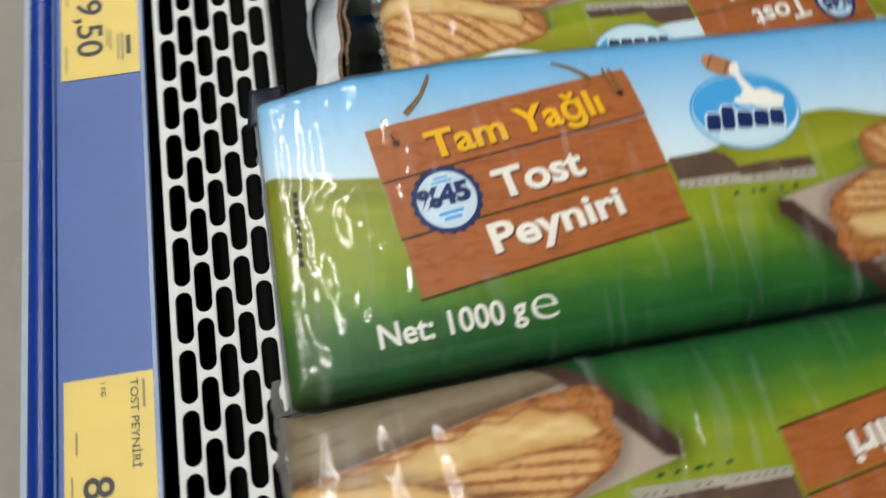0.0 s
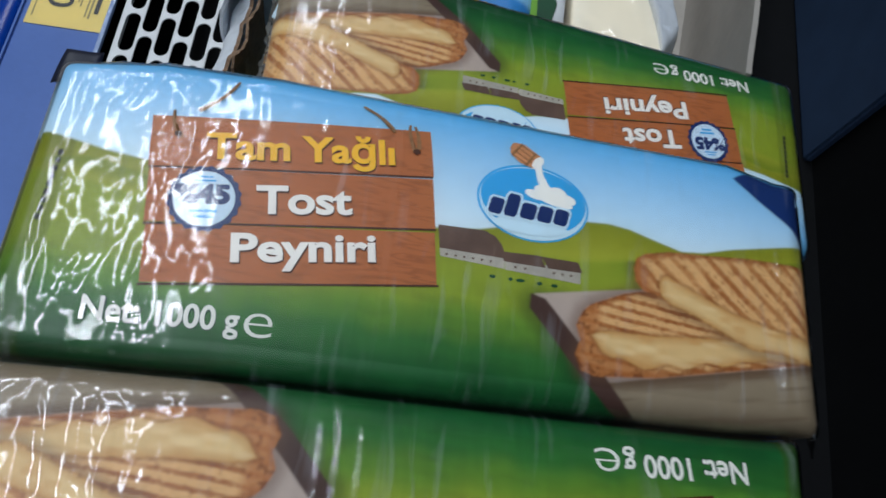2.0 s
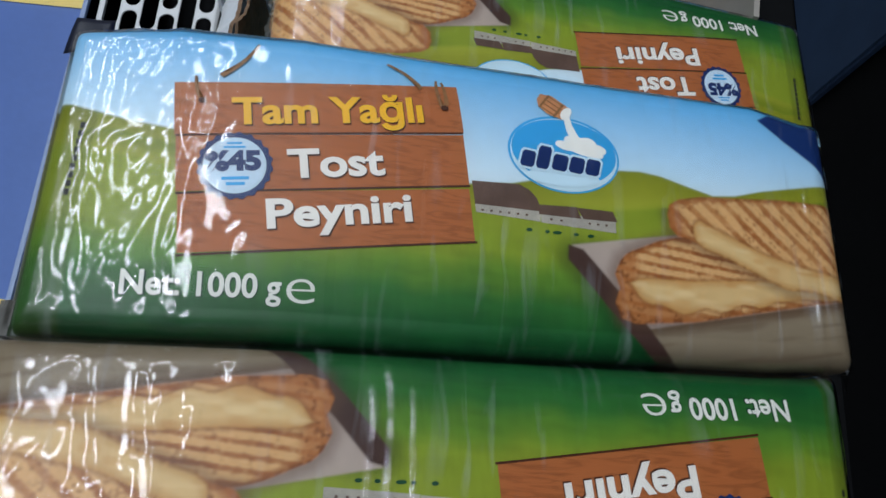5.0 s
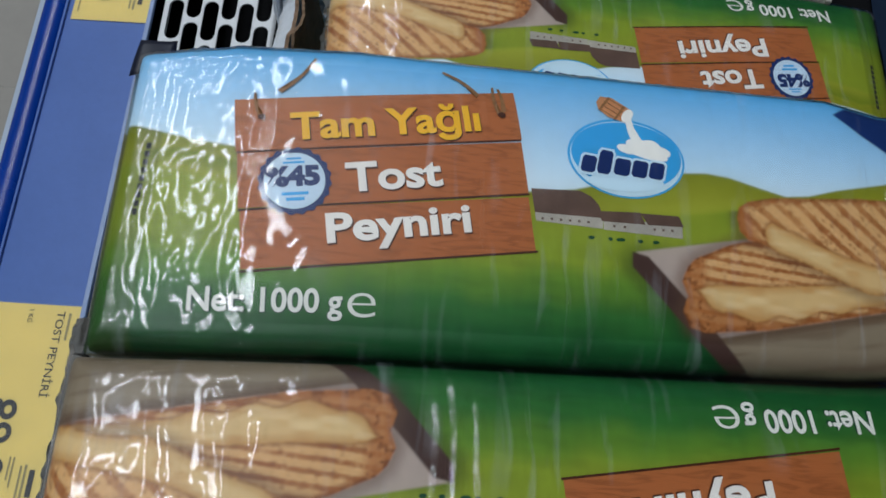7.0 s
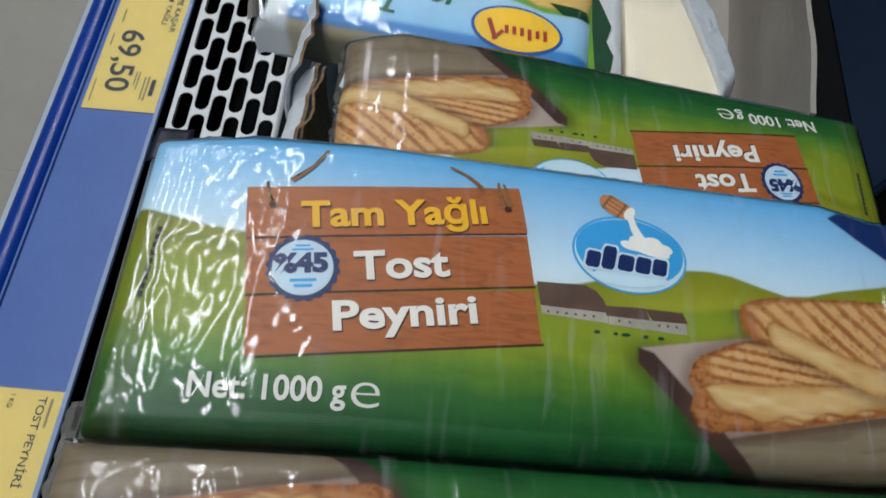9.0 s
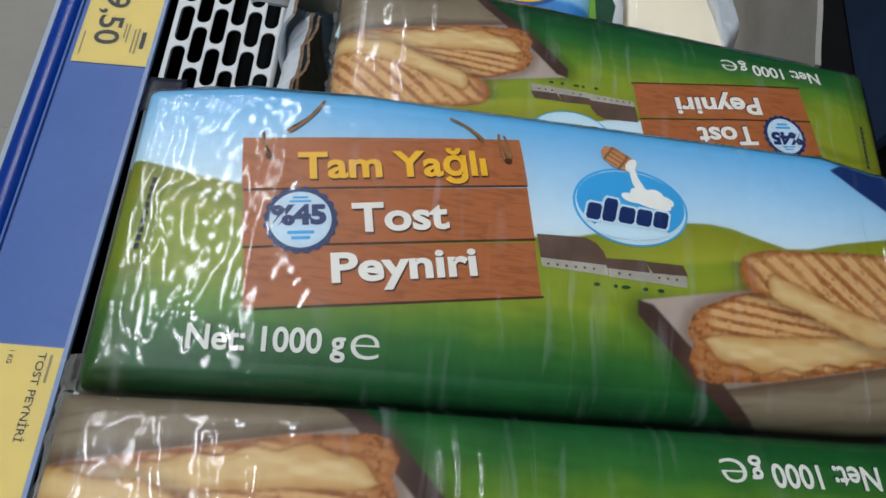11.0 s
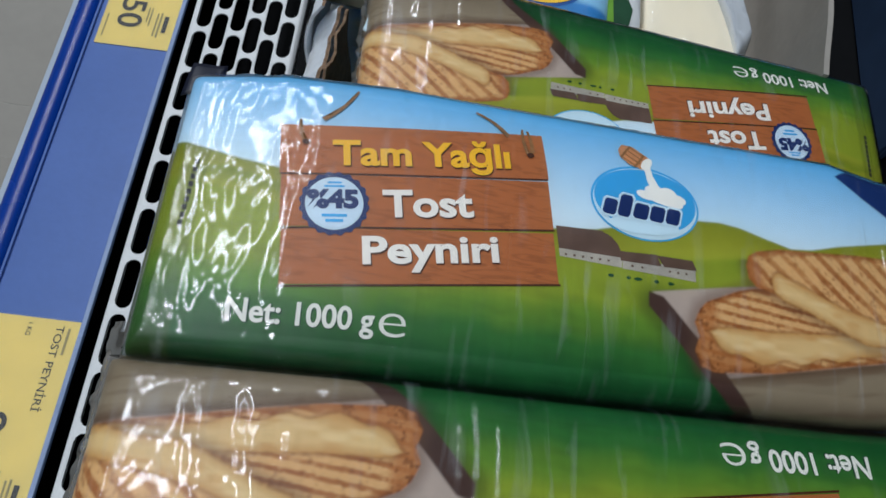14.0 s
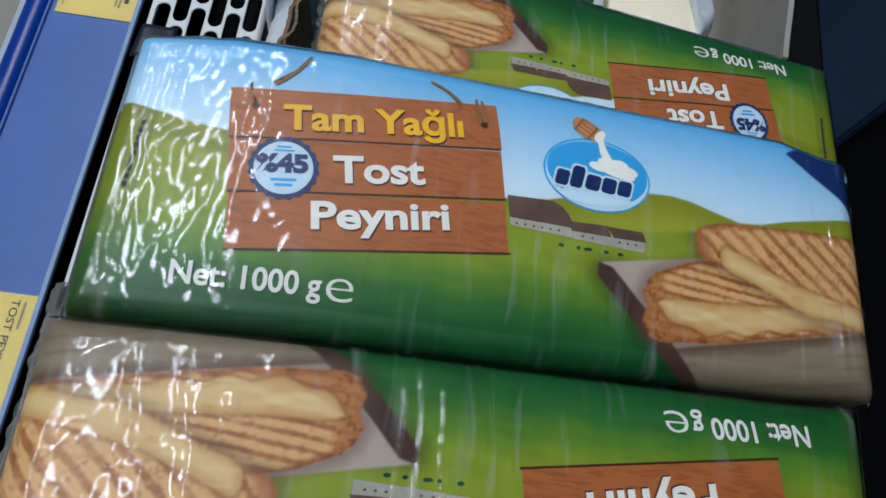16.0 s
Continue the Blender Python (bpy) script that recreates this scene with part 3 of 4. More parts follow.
def toast_pack(m, label, fine=True, skin=SKIN):
    """A toast cheese pack with its printed parts; the wrap is laid on afterwards."""
    root = thing("toast_cheese_pack", m, label, "cheese pack", "toast cheese packs")
    put("printed_body", grid(skin, 700 if fine else 60, 330 if fine else 34, 0.152, 0.074, 0.0, toast_print, M_PRINT, "printed_body"), root)
    bm = box(-0.124, 0.130, -0.040, 0.045, -0.039, -0.0365, 0.001)
    part("underside", bm, M_DARKGREEN, root)
    if not fine:
        return root
    # hanging sign of three planks, turned by eight degrees
    planks = []
    for k, (off, h) in enumerate(((19.0, 18.2), (0.0, 18.2), (-19.2, 18.4))):
        a = radians(8.2)
        cx, cy = -48.9 - off * math.sin(a), 10.4 + off * math.cos(a)
        plank = decal("printed_plank", skin, turned_rect(cx, cy, 91.0 - 0.8 * k, h, 8.2 - 0.3 * k), 0.00015, M_WOOD, root, "brown printed wooden plank")
        seam = turned_rect(cx + 9.45 * math.sin(a), cy - 9.45 * math.cos(a), 90.5, 0.7, 8.2)
        decal("plank_shade", skin, seam, 0.00022, M_SEAM, plank)
        planks.append(plank)
    for plank, (text, start, width, cap, deg, mat) in zip(planks, (("Tam Yağlı", (-78.8, 18.9), 60.8, 9.7, 8.9, M_YELLOW), ("Tost", (-60.2, 2.9), 30.2, 9.9, 9.2, M_WHITE), ("Peyniri", (-64.8, -14.0), 44.6, 9.6, 9.2, M_WHITE))):
        lettering("lettering_edge", skin, text, (start[0] + 0.35, start[1] - 0.45), width, cap, deg, 0.00030, M_SEAM, plank, 0.035)
        lettering("lettering", skin, text, start, width, cap, deg, 0.00042, mat, plank, 0.03)
    badge = decal("badge_rim", skin, ellipse(-76.4, 5.4, 11.0, 11.0, 0, 120, 0.035, 20), 0.00036, M_NAVY, root, "", 5)
    decal("badge_ring", skin, ellipse(-76.4, 5.4, 9.3, 9.3), 0.00046, M_PALE, badge, "", 5)
    decal("badge_field", skin, ellipse(-76.4, 5.4, 8.8, 8.8), 0.00056, M_BADGE, badge, "", 5)
    lettering("badge_number", skin, "%45", (-84.9, 2.2), 16.6, 6.8, 8.0, 0.00068, M_NAVY, badge, 0.055)
    for dy, w in ((-4.3, 8.0), (-6.1, 5.6), (5.9, 6.5), (7.2, 4.5)):
        decal("badge_bar", skin, turned_rect(-76.4 - dy * 0.14, 5.4 + dy, w, 0.65 if dy > 0 else 1.0, 8), 0.00068, M_BLUE, badge)
    lettering("weight_edge", skin, "Net: 1000 g", (-103.0, -36.8), 44.6, 7.1, 2.6, 0.00018, M_DARKGREEN, root, 0.05)
    lettering("weight", skin, "Net: 1000 g", (-103.2, -36.5), 44.6, 7.1, 2.6, 0.00026, M_WHITE, root, 0.022)
    lettering("weight_mark", skin, "e", (-57.2, -35.4), 8.4, 10.6, 2.6, 0.00026, M_WHITE, root, -0.012)
    # ropes of the sign, thinner at the upper end, and the nails that hold their loops
    for a, b, bend in (((-74.2, 50.6), (-84.4, 36.0), 1.2), ((-32.0, 50.2), (-20.2, 41.6), 1.0), ((-15.2, 45.8), (-12.6, 35.2), -0.7), ((-13.4, 45.4), (-11.4, 36.0), 0.5), ((-91.8, 34.8), (-89.0, 26.6), -0.6)):
        d = math.hypot(b[0] - a[0], b[1] - a[1])
        nx, ny = -(b[1] - a[1]) / d, (b[0] - a[0]) / d
        far, near = [], []
        for k in range(9):
            q = k / 8
            off, half = bend * 4 * q * (1 - q), 0.42 + 0.45 * q
            x, y = a[0] + (b[0] - a[0]) * q, a[1] + (b[1] - a[1]) * q
            far.append((x + nx * (off + half), y + ny * (off + half)))
            near.append((x + nx * (off - half), y + ny * (off - half)))
        decal("printed_rope", skin, far + near[::-1], 0.00050, M_ROPE, root)
    for x, y in ((-12.0, 35.0), (-88.8, 26.2)):
        decal("printed_nail", skin, ellipse(x, y, 1.3, 1.1, 0, 14), 0.00056, M_SEAM, root)
    # oval emblem with a pouring churn; its lettering is left as plain strokes
    emblem = decal("emblem_rim", skin, ellipse(30.2, 23.6, 20.2, 14.6, 0), 0.00015, M_BLUE, root, "", 6)
    decal("emblem_ring", skin, ellipse(30.2, 23.4, 19.4, 13.8, 0), 0.00025, M_PALE, emblem, "", 6)
    decal("emblem_field", skin, ellipse(30.2, 24.4, 19.0, 12.4, 0), 0.00035, M_BLUE, emblem, "", 6)
    decal("emblem_glow", skin, ellipse(29.5, 14.6, 13.0, 3.4, 2), 0.00045, M_PALE, emblem, "", 4)
    decal("poured_milk", skin, densify([(29.6, 39.6), (32.6, 38.8), (33.4, 35.0), (35.0, 31.8), (36.6, 29.4), (32.6, 29.2), (31.2, 32.4), (30.6, 36.0)], 1.5), 0.00054, M_WHITE, emblem)
    for x, y, rx, ry in ((34.6, 28.2, 4.6, 2.6), (38.8, 28.4, 3.4, 2.4), (42.4, 26.6, 3.2, 1.9), (30.4, 26.6, 3.6, 1.7), (37.0, 25.6, 7.6, 2.0)):
        decal("milk_splash", skin, ellipse(x, y, rx, ry, -12, 20), 0.00055, M_WHITE, emblem)
    decal("churn", skin, densify([(21.0, 44.4), (22.6, 47.0), (26.6, 46.8), (32.8, 42.4), (33.0, 38.8), (30.0, 36.9), (24.6, 38.6), (21.4, 41.6)], 1.5), 0.00046, M_BARREL, emblem)
    for k in (-2.9, -1.0, 1.0, 2.9):
        decal("churn_stave", skin, turned_rect(26.4 + k * 0.56, 42.2 + k * 0.83, 8.6 - abs(k), 0.45, -34), 0.00056, M_ROPE, emblem)
    for k in (-3.4, 2.6):
        decal("churn_hoop", skin, turned_rect(26.6 + k * 0.83, 42.0 - k * 0.56, 0.8, 7.2, -34), 0.00058, M_ROPE, emblem)
    decal("churn_mouth", skin, ellipse(31.4, 39.6, 1.7, 3.1, -34), 0.00062, M_WHITE, emblem)
    # its name stays a row of plain slanted bars
    bars = ((17.0, 19.9, 4.6, 6.0), (22.6, 21.0, 4.4, 8.6), (28.4, 19.7, 5.2, 6.0), (34.4, 19.5, 5.0, 6.0), (40.2, 19.4, 4.8, 6.0))

    def slanted(x, y, w, h):
        return densify([(x + px * w / 2 + 0.22 * py * h / 2, y + py * h / 2 - 0.10 * px * w / 2) for px, py in ((-1, -0.7), (-0.7, -1), (0.7, -1), (1, -0.7), (1, 0.7), (0.7, 1), (-0.7, 1), (-1, 0.7))], 1.5)
    for x, y, w, h in bars:
        decal("emblem_band_edge", skin, slanted(x, y, w + 1.7, h + 1.7), 0.00064, M_PALE, emblem)
    for x, y, w, h in bars:
        decal("emblem_band", skin, slanted(x, y, w + 0.2, h), 0.00074, M_NAVY, emblem)
    # farm buildings and cattle
    decal("barn_wall", skin, densify([(-1, 1.8), (21.5, 1.6), (21.2, -2.2), (-0.6, -1.2)]), 0.00010, M_BARNWALL, root)
    decal("barn_roof", skin, densify([(-2.2, 9.6), (14, 10.2), (17.6, 8.6), (20, 6), (21.8, 1.4), (-1, 1.6)]), 0.00014, M_ROOF, root)
    decal("barn_wall", skin, densify([(21.5, 1.2), (48, 1.6), (48, -3.4), (21.5, -2.4)]), 0.00010, M_BARNWALL, root)
    decal("barn_roof", skin, densify([(20.6, 3.8), (34, 4.4), (35.5, 0.4), (20.8, 0.4)]), 0.00014, M_ROOF, root)
    decal("barn_roof", skin, densify([(34, 4.2), (47, 4.2), (48.6, 0.6), (36.4, 0.4)]), 0.00016, M_ROOF, root)
    for x in (1.5, 4.5, 7.5, 10.5, 13.5, 16.5, 25, 28.5, 38.5, 41.5, 44.5):
        decal("barn_window", skin, turned_rect(x, -0.3 if x < 20 else -1.0, 0.8, 0.7, 0), 0.00018, M_ROOF, root, "", 1)
    for x, w in ((17.4, 3.0), (23.6, 2.2), (27.0, 4.4), (33.6, 2.6), (38.8, 3.2)):
        decal("printed_cow", skin, ellipse(x, -5.4, w * 0.36, 0.6, 4, 12), 0.00014, M_DARKGREEN, root, "", 1)
    for k in range(9):
        decal("code_bar", skin, turned_rect(-121.6 - 0.10 * k, 14.0 - 2.7 * k, 1.6, 2.1, 3), 0.00012, M_INK, root, "", 1)
    return root


def end_tab(name, pts, lift, mat, parent, label):
    """A corner of the film that stands out past the end of a pack, with a slight curl."""
    bm = bmesh.new()
    n = 6
    (ax, ay), (bx, by), (cx, cy), (dx, dy) = pts
    vs = {}
    for i in range(n + 1):
        for j in range(n + 1):
            s, t = i / n, j / n
            x = (ax * (1 - s) + bx * s) * (1 - t) + (dx * (1 - s) + cx * s) * t
            y = (ay * (1 - s) + by * s) * (1 - t) + (dy * (1 - s) + cy * s) * t
            vs[i, j] = bm.verts.new((x / 1000, y / 1000, lift + 0.0012 * math.sin(3 * s + 2 * t) + 0.0008 * s * t))
    for i in range(n):
        for j in range(n):
            bm.faces.new((vs[i, j], vs[i + 1, j], vs[i + 1, j + 1], vs[i, j + 1]))
    ret = bmesh.ops.extrude_face_region(bm, geom=bm.faces[:])
    for v in ret["geom"]:
        if isinstance(v, bmesh.types.BMVert):
            v.co.z -= 0.0004
    return part(name, bm, mat, parent, label, True)


def film_fin(parent, end, mat, seed, skin):
    """The thin crimped seal at an end of the wrap."""
    n, rows = 150, 7
    V, F = [], []
    for j in range(rows):
        for i in range(n):
            y = -0.049 + 0.098 * i / (n - 1)
            out = j / (rows - 1)
            rag = 0.0012 * float(lattice_noise(np.array([i / 5.0]), np.array([0.5]), seed)[0]) + 0.0004 * float(lattice_noise(np.array([i / 2.5]), np.array([4.5]), seed)[0])
            x = end * ((skin.uf + 0.0105 if end > 0 else skin.left + 0.8 * skin.ru_left) + ((0.0032 if end < 0 else 0.0050) + rag) * out)
            z = -0.010 - 0.004 * out + 0.0008 * float(lattice_noise(np.array([i / 9.0]), np.array([out * 2]), seed + 1)[0])
            V.append((x, y, z))
    for j in range(rows - 1):
        for i in range(n - 1):
            a = j * n + i
            F.append((a, a + 1, a + n + 1, a + n))
    ob = put("end_seal", raw_mesh("end_seal", V, F, mat, [(v[0], v[1]) for v in V], None, True), parent, "clear crimped film seal")
    ob.visible_shadow = False
    return ob


def add_wrap(pack, relief, loose, seed, skin=SKIN, dense=-1, columns=640, rows=300):
    ob = put("film_wrap", grid(skin, columns, rows, 0.150, 0.066, 0.0011, loose, M_FILM, "film_wrap", relief, dense), pack, "clear glossy creased plastic film")
    ob.visible_shadow = False
    for end in (-1, 1):
        film_fin(pack, end, M_FILM_SEAL, seed + end, skin)


# ---- the setting ----
def structure(name, bm, mat, label, category):
    return tagged(part(name, bm, mat, None), label, category, "", "structure")


structure("ground", box(-4.5, 2.0, -3.5, 5.0, -0.06, -0.0005), M_JOINT, "grey grout bed under the shop floor tiles", "floor")
structure("ceiling", box(-4.5, 2.0, -3.5, 5.0, 2.82, 2.90), M_WALL, "plain off-white shop ceiling", "ceiling")
structure("wall_west", box(-4.6, -4.5, -3.5, 5.0, 0, 2.82), M_WALL, "plain off-white shop wall", "wall")
structure("wall_south", box(-4.5, 2.0, -3.6, -3.5, 0, 2.82), M_WALL, "plain off-white shop wall", "wall")
structure("wall_north", box(-4.5, 2.0, 5.0, 5.1, 0, 2.82), M_WALL, "plain off-white shop wall", "wall")
structure("wall_east", box(2.0, 2.1, -3.5, 5.0, 0, 2.82), M_WALL, "plain off-white shop wall", "wall")

# chilled cabinet: base, deck and back, with an added board and top above
cabinet = thing("chilled_cabinet", pose(0, 0, 0), "open chilled shop cabinet with a black well and black back panel", "fridge")
part("base_panel", box(-0.338, -0.322, -1.6, 2.4, 0.002, 0.215, 0.003), M_BLACK, cabinet)
part("well_floor", box(-0.322, 0.42, -1.6, 2.4, 0.10, 0.12), M_BLACK, cabinet)
part("deck", box(-0.155, 0.42, -1.6, 2.4, 0.290, 0.306, 0.002), M_BLACK, cabinet)
part("deck_front", box(-0.155, -0.147, -1.6, 2.4, 0.12, 0.290), M_BLACK, cabinet)
part("back_panel", box(0.258, 0.42, -1.6, 2.4, 0.306, 1.95), M_BLACK, cabinet, "black back panel")
# added sheet in place of a dim bluish shape at the far back
part("bluish_stand_in", box(0.250, 0.2575, 0.195, 2.4, 0.307, 1.04, 0.002), M_BACK, cabinet, "dark blue sheet standing in for a dim bluish shape")
part("end_panel", box(-0.33, 0.42, -1.64, -1.6, 0.004, 1.95), M_CABINET, cabinet)
part("end_panel", box(-0.33, 0.42, 2.4, 2.44, 0.004, 1.95), M_CABINET, cabinet)
# these two are out of view, added to keep light off the right side
part("shade_shelf", box(0.06, 0.258, -1.6, 2.4, 1.05, 1.075, 0.002), M_BACK, cabinet)
part("shade_canopy", box(0.08, 0.42, -1.6, 2.4, 1.95, 2.0), M_CABINET, cabinet)


# price rail: rounded bumper, card channel and clear lips, tipped towards the aisle
def tipped(points):
    a = radians(1)
    return [(-0.266 + (x + 0.266) * math.cos(a) - z * math.sin(a), 0.2503 + (x + 0.266) * math.sin(a) + z * math.cos(a)) for x, z in points]


# rail and grille run at a slight angle to the packs
EDGE = pose(-0.2632, 0.014, 0, 0, 0, 1.35) @ pose(0.2669, -0.014, 0)
rail = thing("price_rail", EDGE, "blue plastic price rail with a rounded bumper along the cabinet edge", "price rail")
arc = [(-0.3425 + 0.0090 * math.cos(t), -0.004 + 0.0065 * math.sin(t)) for t in np.linspace(math.pi, 0, 12)]
part("bumper", extrude_profile(tipped([(-0.3515, -0.012)] + arc + [(-0.3335, -0.012)]), -1.6, 2.4), M_BUMPER, rail, "glossy deep blue bumper", True)
part("channel", extrude_profile(tipped([(-0.3322, -0.006), (-0.3322, 0.0018), (-0.3306, 0.0018), (-0.3306, -0.0005), (-0.266, -0.0005), (-0.266, -0.002)]), -1.6, 2.4), M_INSERT, rail, "light blue card strip")
part("upper_lip", extrude_profile(tipped([(-0.2690, -0.0001), (-0.2680, 0.0016), (-0.2652, 0.0012), (-0.2648, 0.0), (-0.2648, -0.0015), (-0.2656, -0.0015), (-0.2656, -0.0001)]), -1.6, 2.4), M_CLEARPVC, rail, "pale translucent plastic lip")
part("outer_lip", extrude_profile(tipped([(-0.3578, -0.012), (-0.3578, -0.006), (-0.3566, -0.0045), (-0.3520, -0.0045), (-0.3520, -0.012)]), -1.6, 2.4), M_OUTERPVC, rail, "pale translucent plastic edge")


class Flat:
    """A flat label lying in the rail: a along the text, b up the label (millimetres)."""

    def __init__(self, y_top):
        self.y = y_top

    def at(self, u, v, lift=0.0):
        u, v = np.asarray(u, float), np.asarray(v, float)
        x = -0.3265 + v
        xz = np.array(tipped([(float(q), 0.0003 + lift) for q in np.ravel(x)]))
        return np.stack([xz[:, 0], self.y - np.ravel(u), xz[:, 1]], -1)


def price_tag(y_top, lines, price, price_at, label):
    root = thing("price_tag", EDGE, label, "price tag", "price tags in the rail")
    f = Flat(y_top)
    card = decal("card", f, densify([(0, 0), (136, 0), (136, 59.6), (0, 59.6)], 12), 0.0, M_TAG, root)
    for text, start, width, cap in lines:
        lettering("label_line", f, text, start, width, cap, 0, 0.00025, M_TAGINK, card, 0.004)
    lettering("price", f, price, (price_at, 12), 63, 19, 0, 0.00025, M_TAGINK, card, 0.012)
    for x, y, w, h, mat in ((112, 50, 16, 3.4, M_TAGINK), (113, 45.5, 24, 1.4, M_TAGGREY), (113, 42.5, 22, 1.2, M_TAGGREY), (106, 37, 18, 1.0, M_TAGGREY), (104, 34.5, 14, 1.0, M_TAGGREY), (40, 8, 14, 1.3, M_TAGGREY), (66, 5, 12, 1.2, M_TAGGREY), (118, 4, 22, 1.0, M_TAGGREY), (14, 51.5, 18, 1.6, M_TAGGREY)):
        decal("print_bar", f, turned_rect(x, y, w, h, 0), 0.00025, mat, card, "", 1)
    cover = decal("cover", f, densify([(-1, 0), (137, 0), (137, 59.9), (-1, 59.9)], 12), 0.0012, M_FILM_TIGHT, root, "clear plastic cover")
    cover.visible_shadow = False
    return root


price_tag(0.0145, (("TOST PEYNİRİ", (4, 43), 56, 5.0), ("1 KG", (4, 24), 8.5, 3.2)), "89,00", 62, "yellow paper price tag for toast cheese in the blue rail")
price_tag(0.3715, (("TAZE KAŞAR", (4, 48.5), 50, 4.6), ("TAM YAĞLI", (4, 40.5), 42, 4.6)), "69,50", 55, "yellow paper price tag for fresh kashar cheese in the blue rail")

# perforated return-air grille
GRILLE_AT = pose(-0.2643, 0.12, 0, 0, 0, 1.75) @ pose(0.2655, -0.12, 0)
grille = thing("air_grille", GRILLE_AT, "white painted sheet-metal grille with rows of rounded slots", "grille")


def slotted_sheet(x0, columns, pitch, y_first, row, rows, z, half_w, half_l):
    bm = bmesh.new()
    n = 6
    slot = []
    for cy, a0 in ((half_l - half_w, 0.0), (-(half_l - half_w), math.pi)):
        slot += [(half_w * math.cos(a0 + math.pi * k / n), cy + half_w * math.sin(a0 + math.pi * k / n)) for k in range(n + 1)]
        slot.append((-half_w if cy > 0 else half_w, 0.0))
    for c in range(columns):
        for r in range(rows):
            cx, cy = x0 + c * pitch, y_first - r * row - (row / 2 if c % 2 else 0)
            rim = []
            for x, y in slot:
                k = min(pitch / 2 / max(abs(x), 1e-6), row / 2 / max(abs(y), 1e-6))
                rim.append((x * k, y * k))
            outer = [bm.verts.new((cx + x, cy + y, z)) for x, y in rim]
            inner = [bm.verts.new((cx + x, cy + y, z - 0.0003)) for x, y in slot]
            low = [bm.verts.new((cx + x * 0.99, cy + y * 0.997, z - 0.0014)) for x, y in slot]
            m = len(slot)
            for i in range(m):
                j = (i + 1) % m
                if abs(rim[i][0] - rim[j][0]) > 1e-6 and abs(rim[i][1] - rim[j][1]) > 1e-6:
                    q = bm.verts.new((cx + math.copysign(pitch / 2, rim[i][0] + rim[j][0]), cy + math.copysign(row / 2, rim[i][1] + rim[j][1]), z))
                    bm.faces.new((outer[i], q, outer[j]))
                bm.faces.new((outer[i], outer[j], inner[j], inner[i]))
                bm.faces.new((inner[i], inner[j], low[j], low[i]))
    bmesh.ops.remove_doubles(bm, verts=bm.verts[:], dist=0.00004)
    return bm


GZ = 0.252
part("slotted_sheet", slotted_sheet(-0.2465, 6, 0.0134, 0.7485, 0.0391, 40, GZ, 0.0056, 0.0176), M_GRILLE, grille)
part("front_edge", extrude_profile([(-0.2565, GZ - 0.006), (-0.2565, GZ - 0.0015), (-0.2555, GZ), (-0.2532, GZ), (-0.2532, GZ - 0.006)], -0.95, 0.80), M_GRILLE, grille)
part("rear_bend", extrude_profile([(-0.1728, GZ), (-0.1715, GZ - 0.0006), (-0.1695, GZ - 0.003), (-0.1690, GZ - 0.006), (-0.1690, GZ - 0.10), (-0.1705, GZ - 0.10), (-0.1705, GZ - 0.006), (-0.1728, GZ - 0.002)], -0.95, 0.80), M_GRILLE, grille, "", True)

# ---- toast cheese packs ----
POSES = {
    "top": pose(0.0, 0.012, 0.4955, 0, 6, 2.6),
    "behind": pose(0.048, 0.119, 0.4345, 0, -7.5, 183.5),
    "front": pose(0.010, -0.0775, 0.4965, 0, -8, 182.0),
}
pack_top = toast_pack(POSES["top"], "toast cheese pack in glossy creased film with a printed wooden sign")
pack_behind = toast_pack(POSES["behind"], "toast cheese pack lying turned about and lower behind the top pack", True, SKIN_LOW)
pack_front = toast_pack(POSES["front"], "toast cheese pack lying turned about beside the top pack", True, SKIN_FRONT)
mirror = lambda fn: (lambda u, v: fn(-u, -v))


def looseness(end, seed, rest=0.06):
    """How loose the film lies, over millimetres: most towards one end."""
    def loose(u, v):
        k = sstep(end, end - 26, u + 9 * lattice_noise(v / 14, u / 40, seed))
        k = rest + (1 - rest) * k * (0.55 + 0.45 * sstep(-0.4, 0.5, lattice_noise(u / 17, v / 17, seed + 1)))
        return np.stack([k, k, k], -1)
    return loose


# folds over the loose end of each wrap: line in millimetres, width and height in millimetres
TOP_FOLDS = (
    (((-112, 45), (-113, 17), (-114.5, -8), (-114, -22), (-109, -41)), 2.2, 0.24),
    (((-115.5, 46), (-117.5, 20), (-118.5, -8), (-117, -38)), 1.9, 0.26),
    (((-117, -8), (-110, -22), (-104, -26), (-98, -16), (-96, 2)), 2.0, 0.20),
    (((-91, 33), (-90, 6), (-90.5, -14), (-92, -29)), 1.9, 0.23),
    (((-122, -12), (-120, -32), (-111, -43), (-93, -42)), 2.2, 0.23),
    (((-113, 12), (-103, 14), (-108, 6), (-102, 1)), 1.9, 0.18),
    (((-83, 44), (-84, 26), (-86, 14)), 2.5, 0.18),
    (((-121, 46), (-122.5, 20), (-123, -12), (-121.5, -40)), 2.0, 0.31),
    (((-126, 40), (-126.5, 10), (-126, -38)), 1.7, 0.31),
    (((-120, 46), (-100, 48), (-70, 48.5)), 2.0, 0.23),
    (((-118, -44), (-104, -47), (-84, -46)), 2.0, 0.23),
)
TOP_PATCHES = ((-92, 20, 9, 16, 1.3), (-76, -18, 9, 7, 1.0), (-95, -38, 14, 5, 1.0), (-98, 44, 12, 3, 0.8), (-70, 30, 8, 12, 0.5))
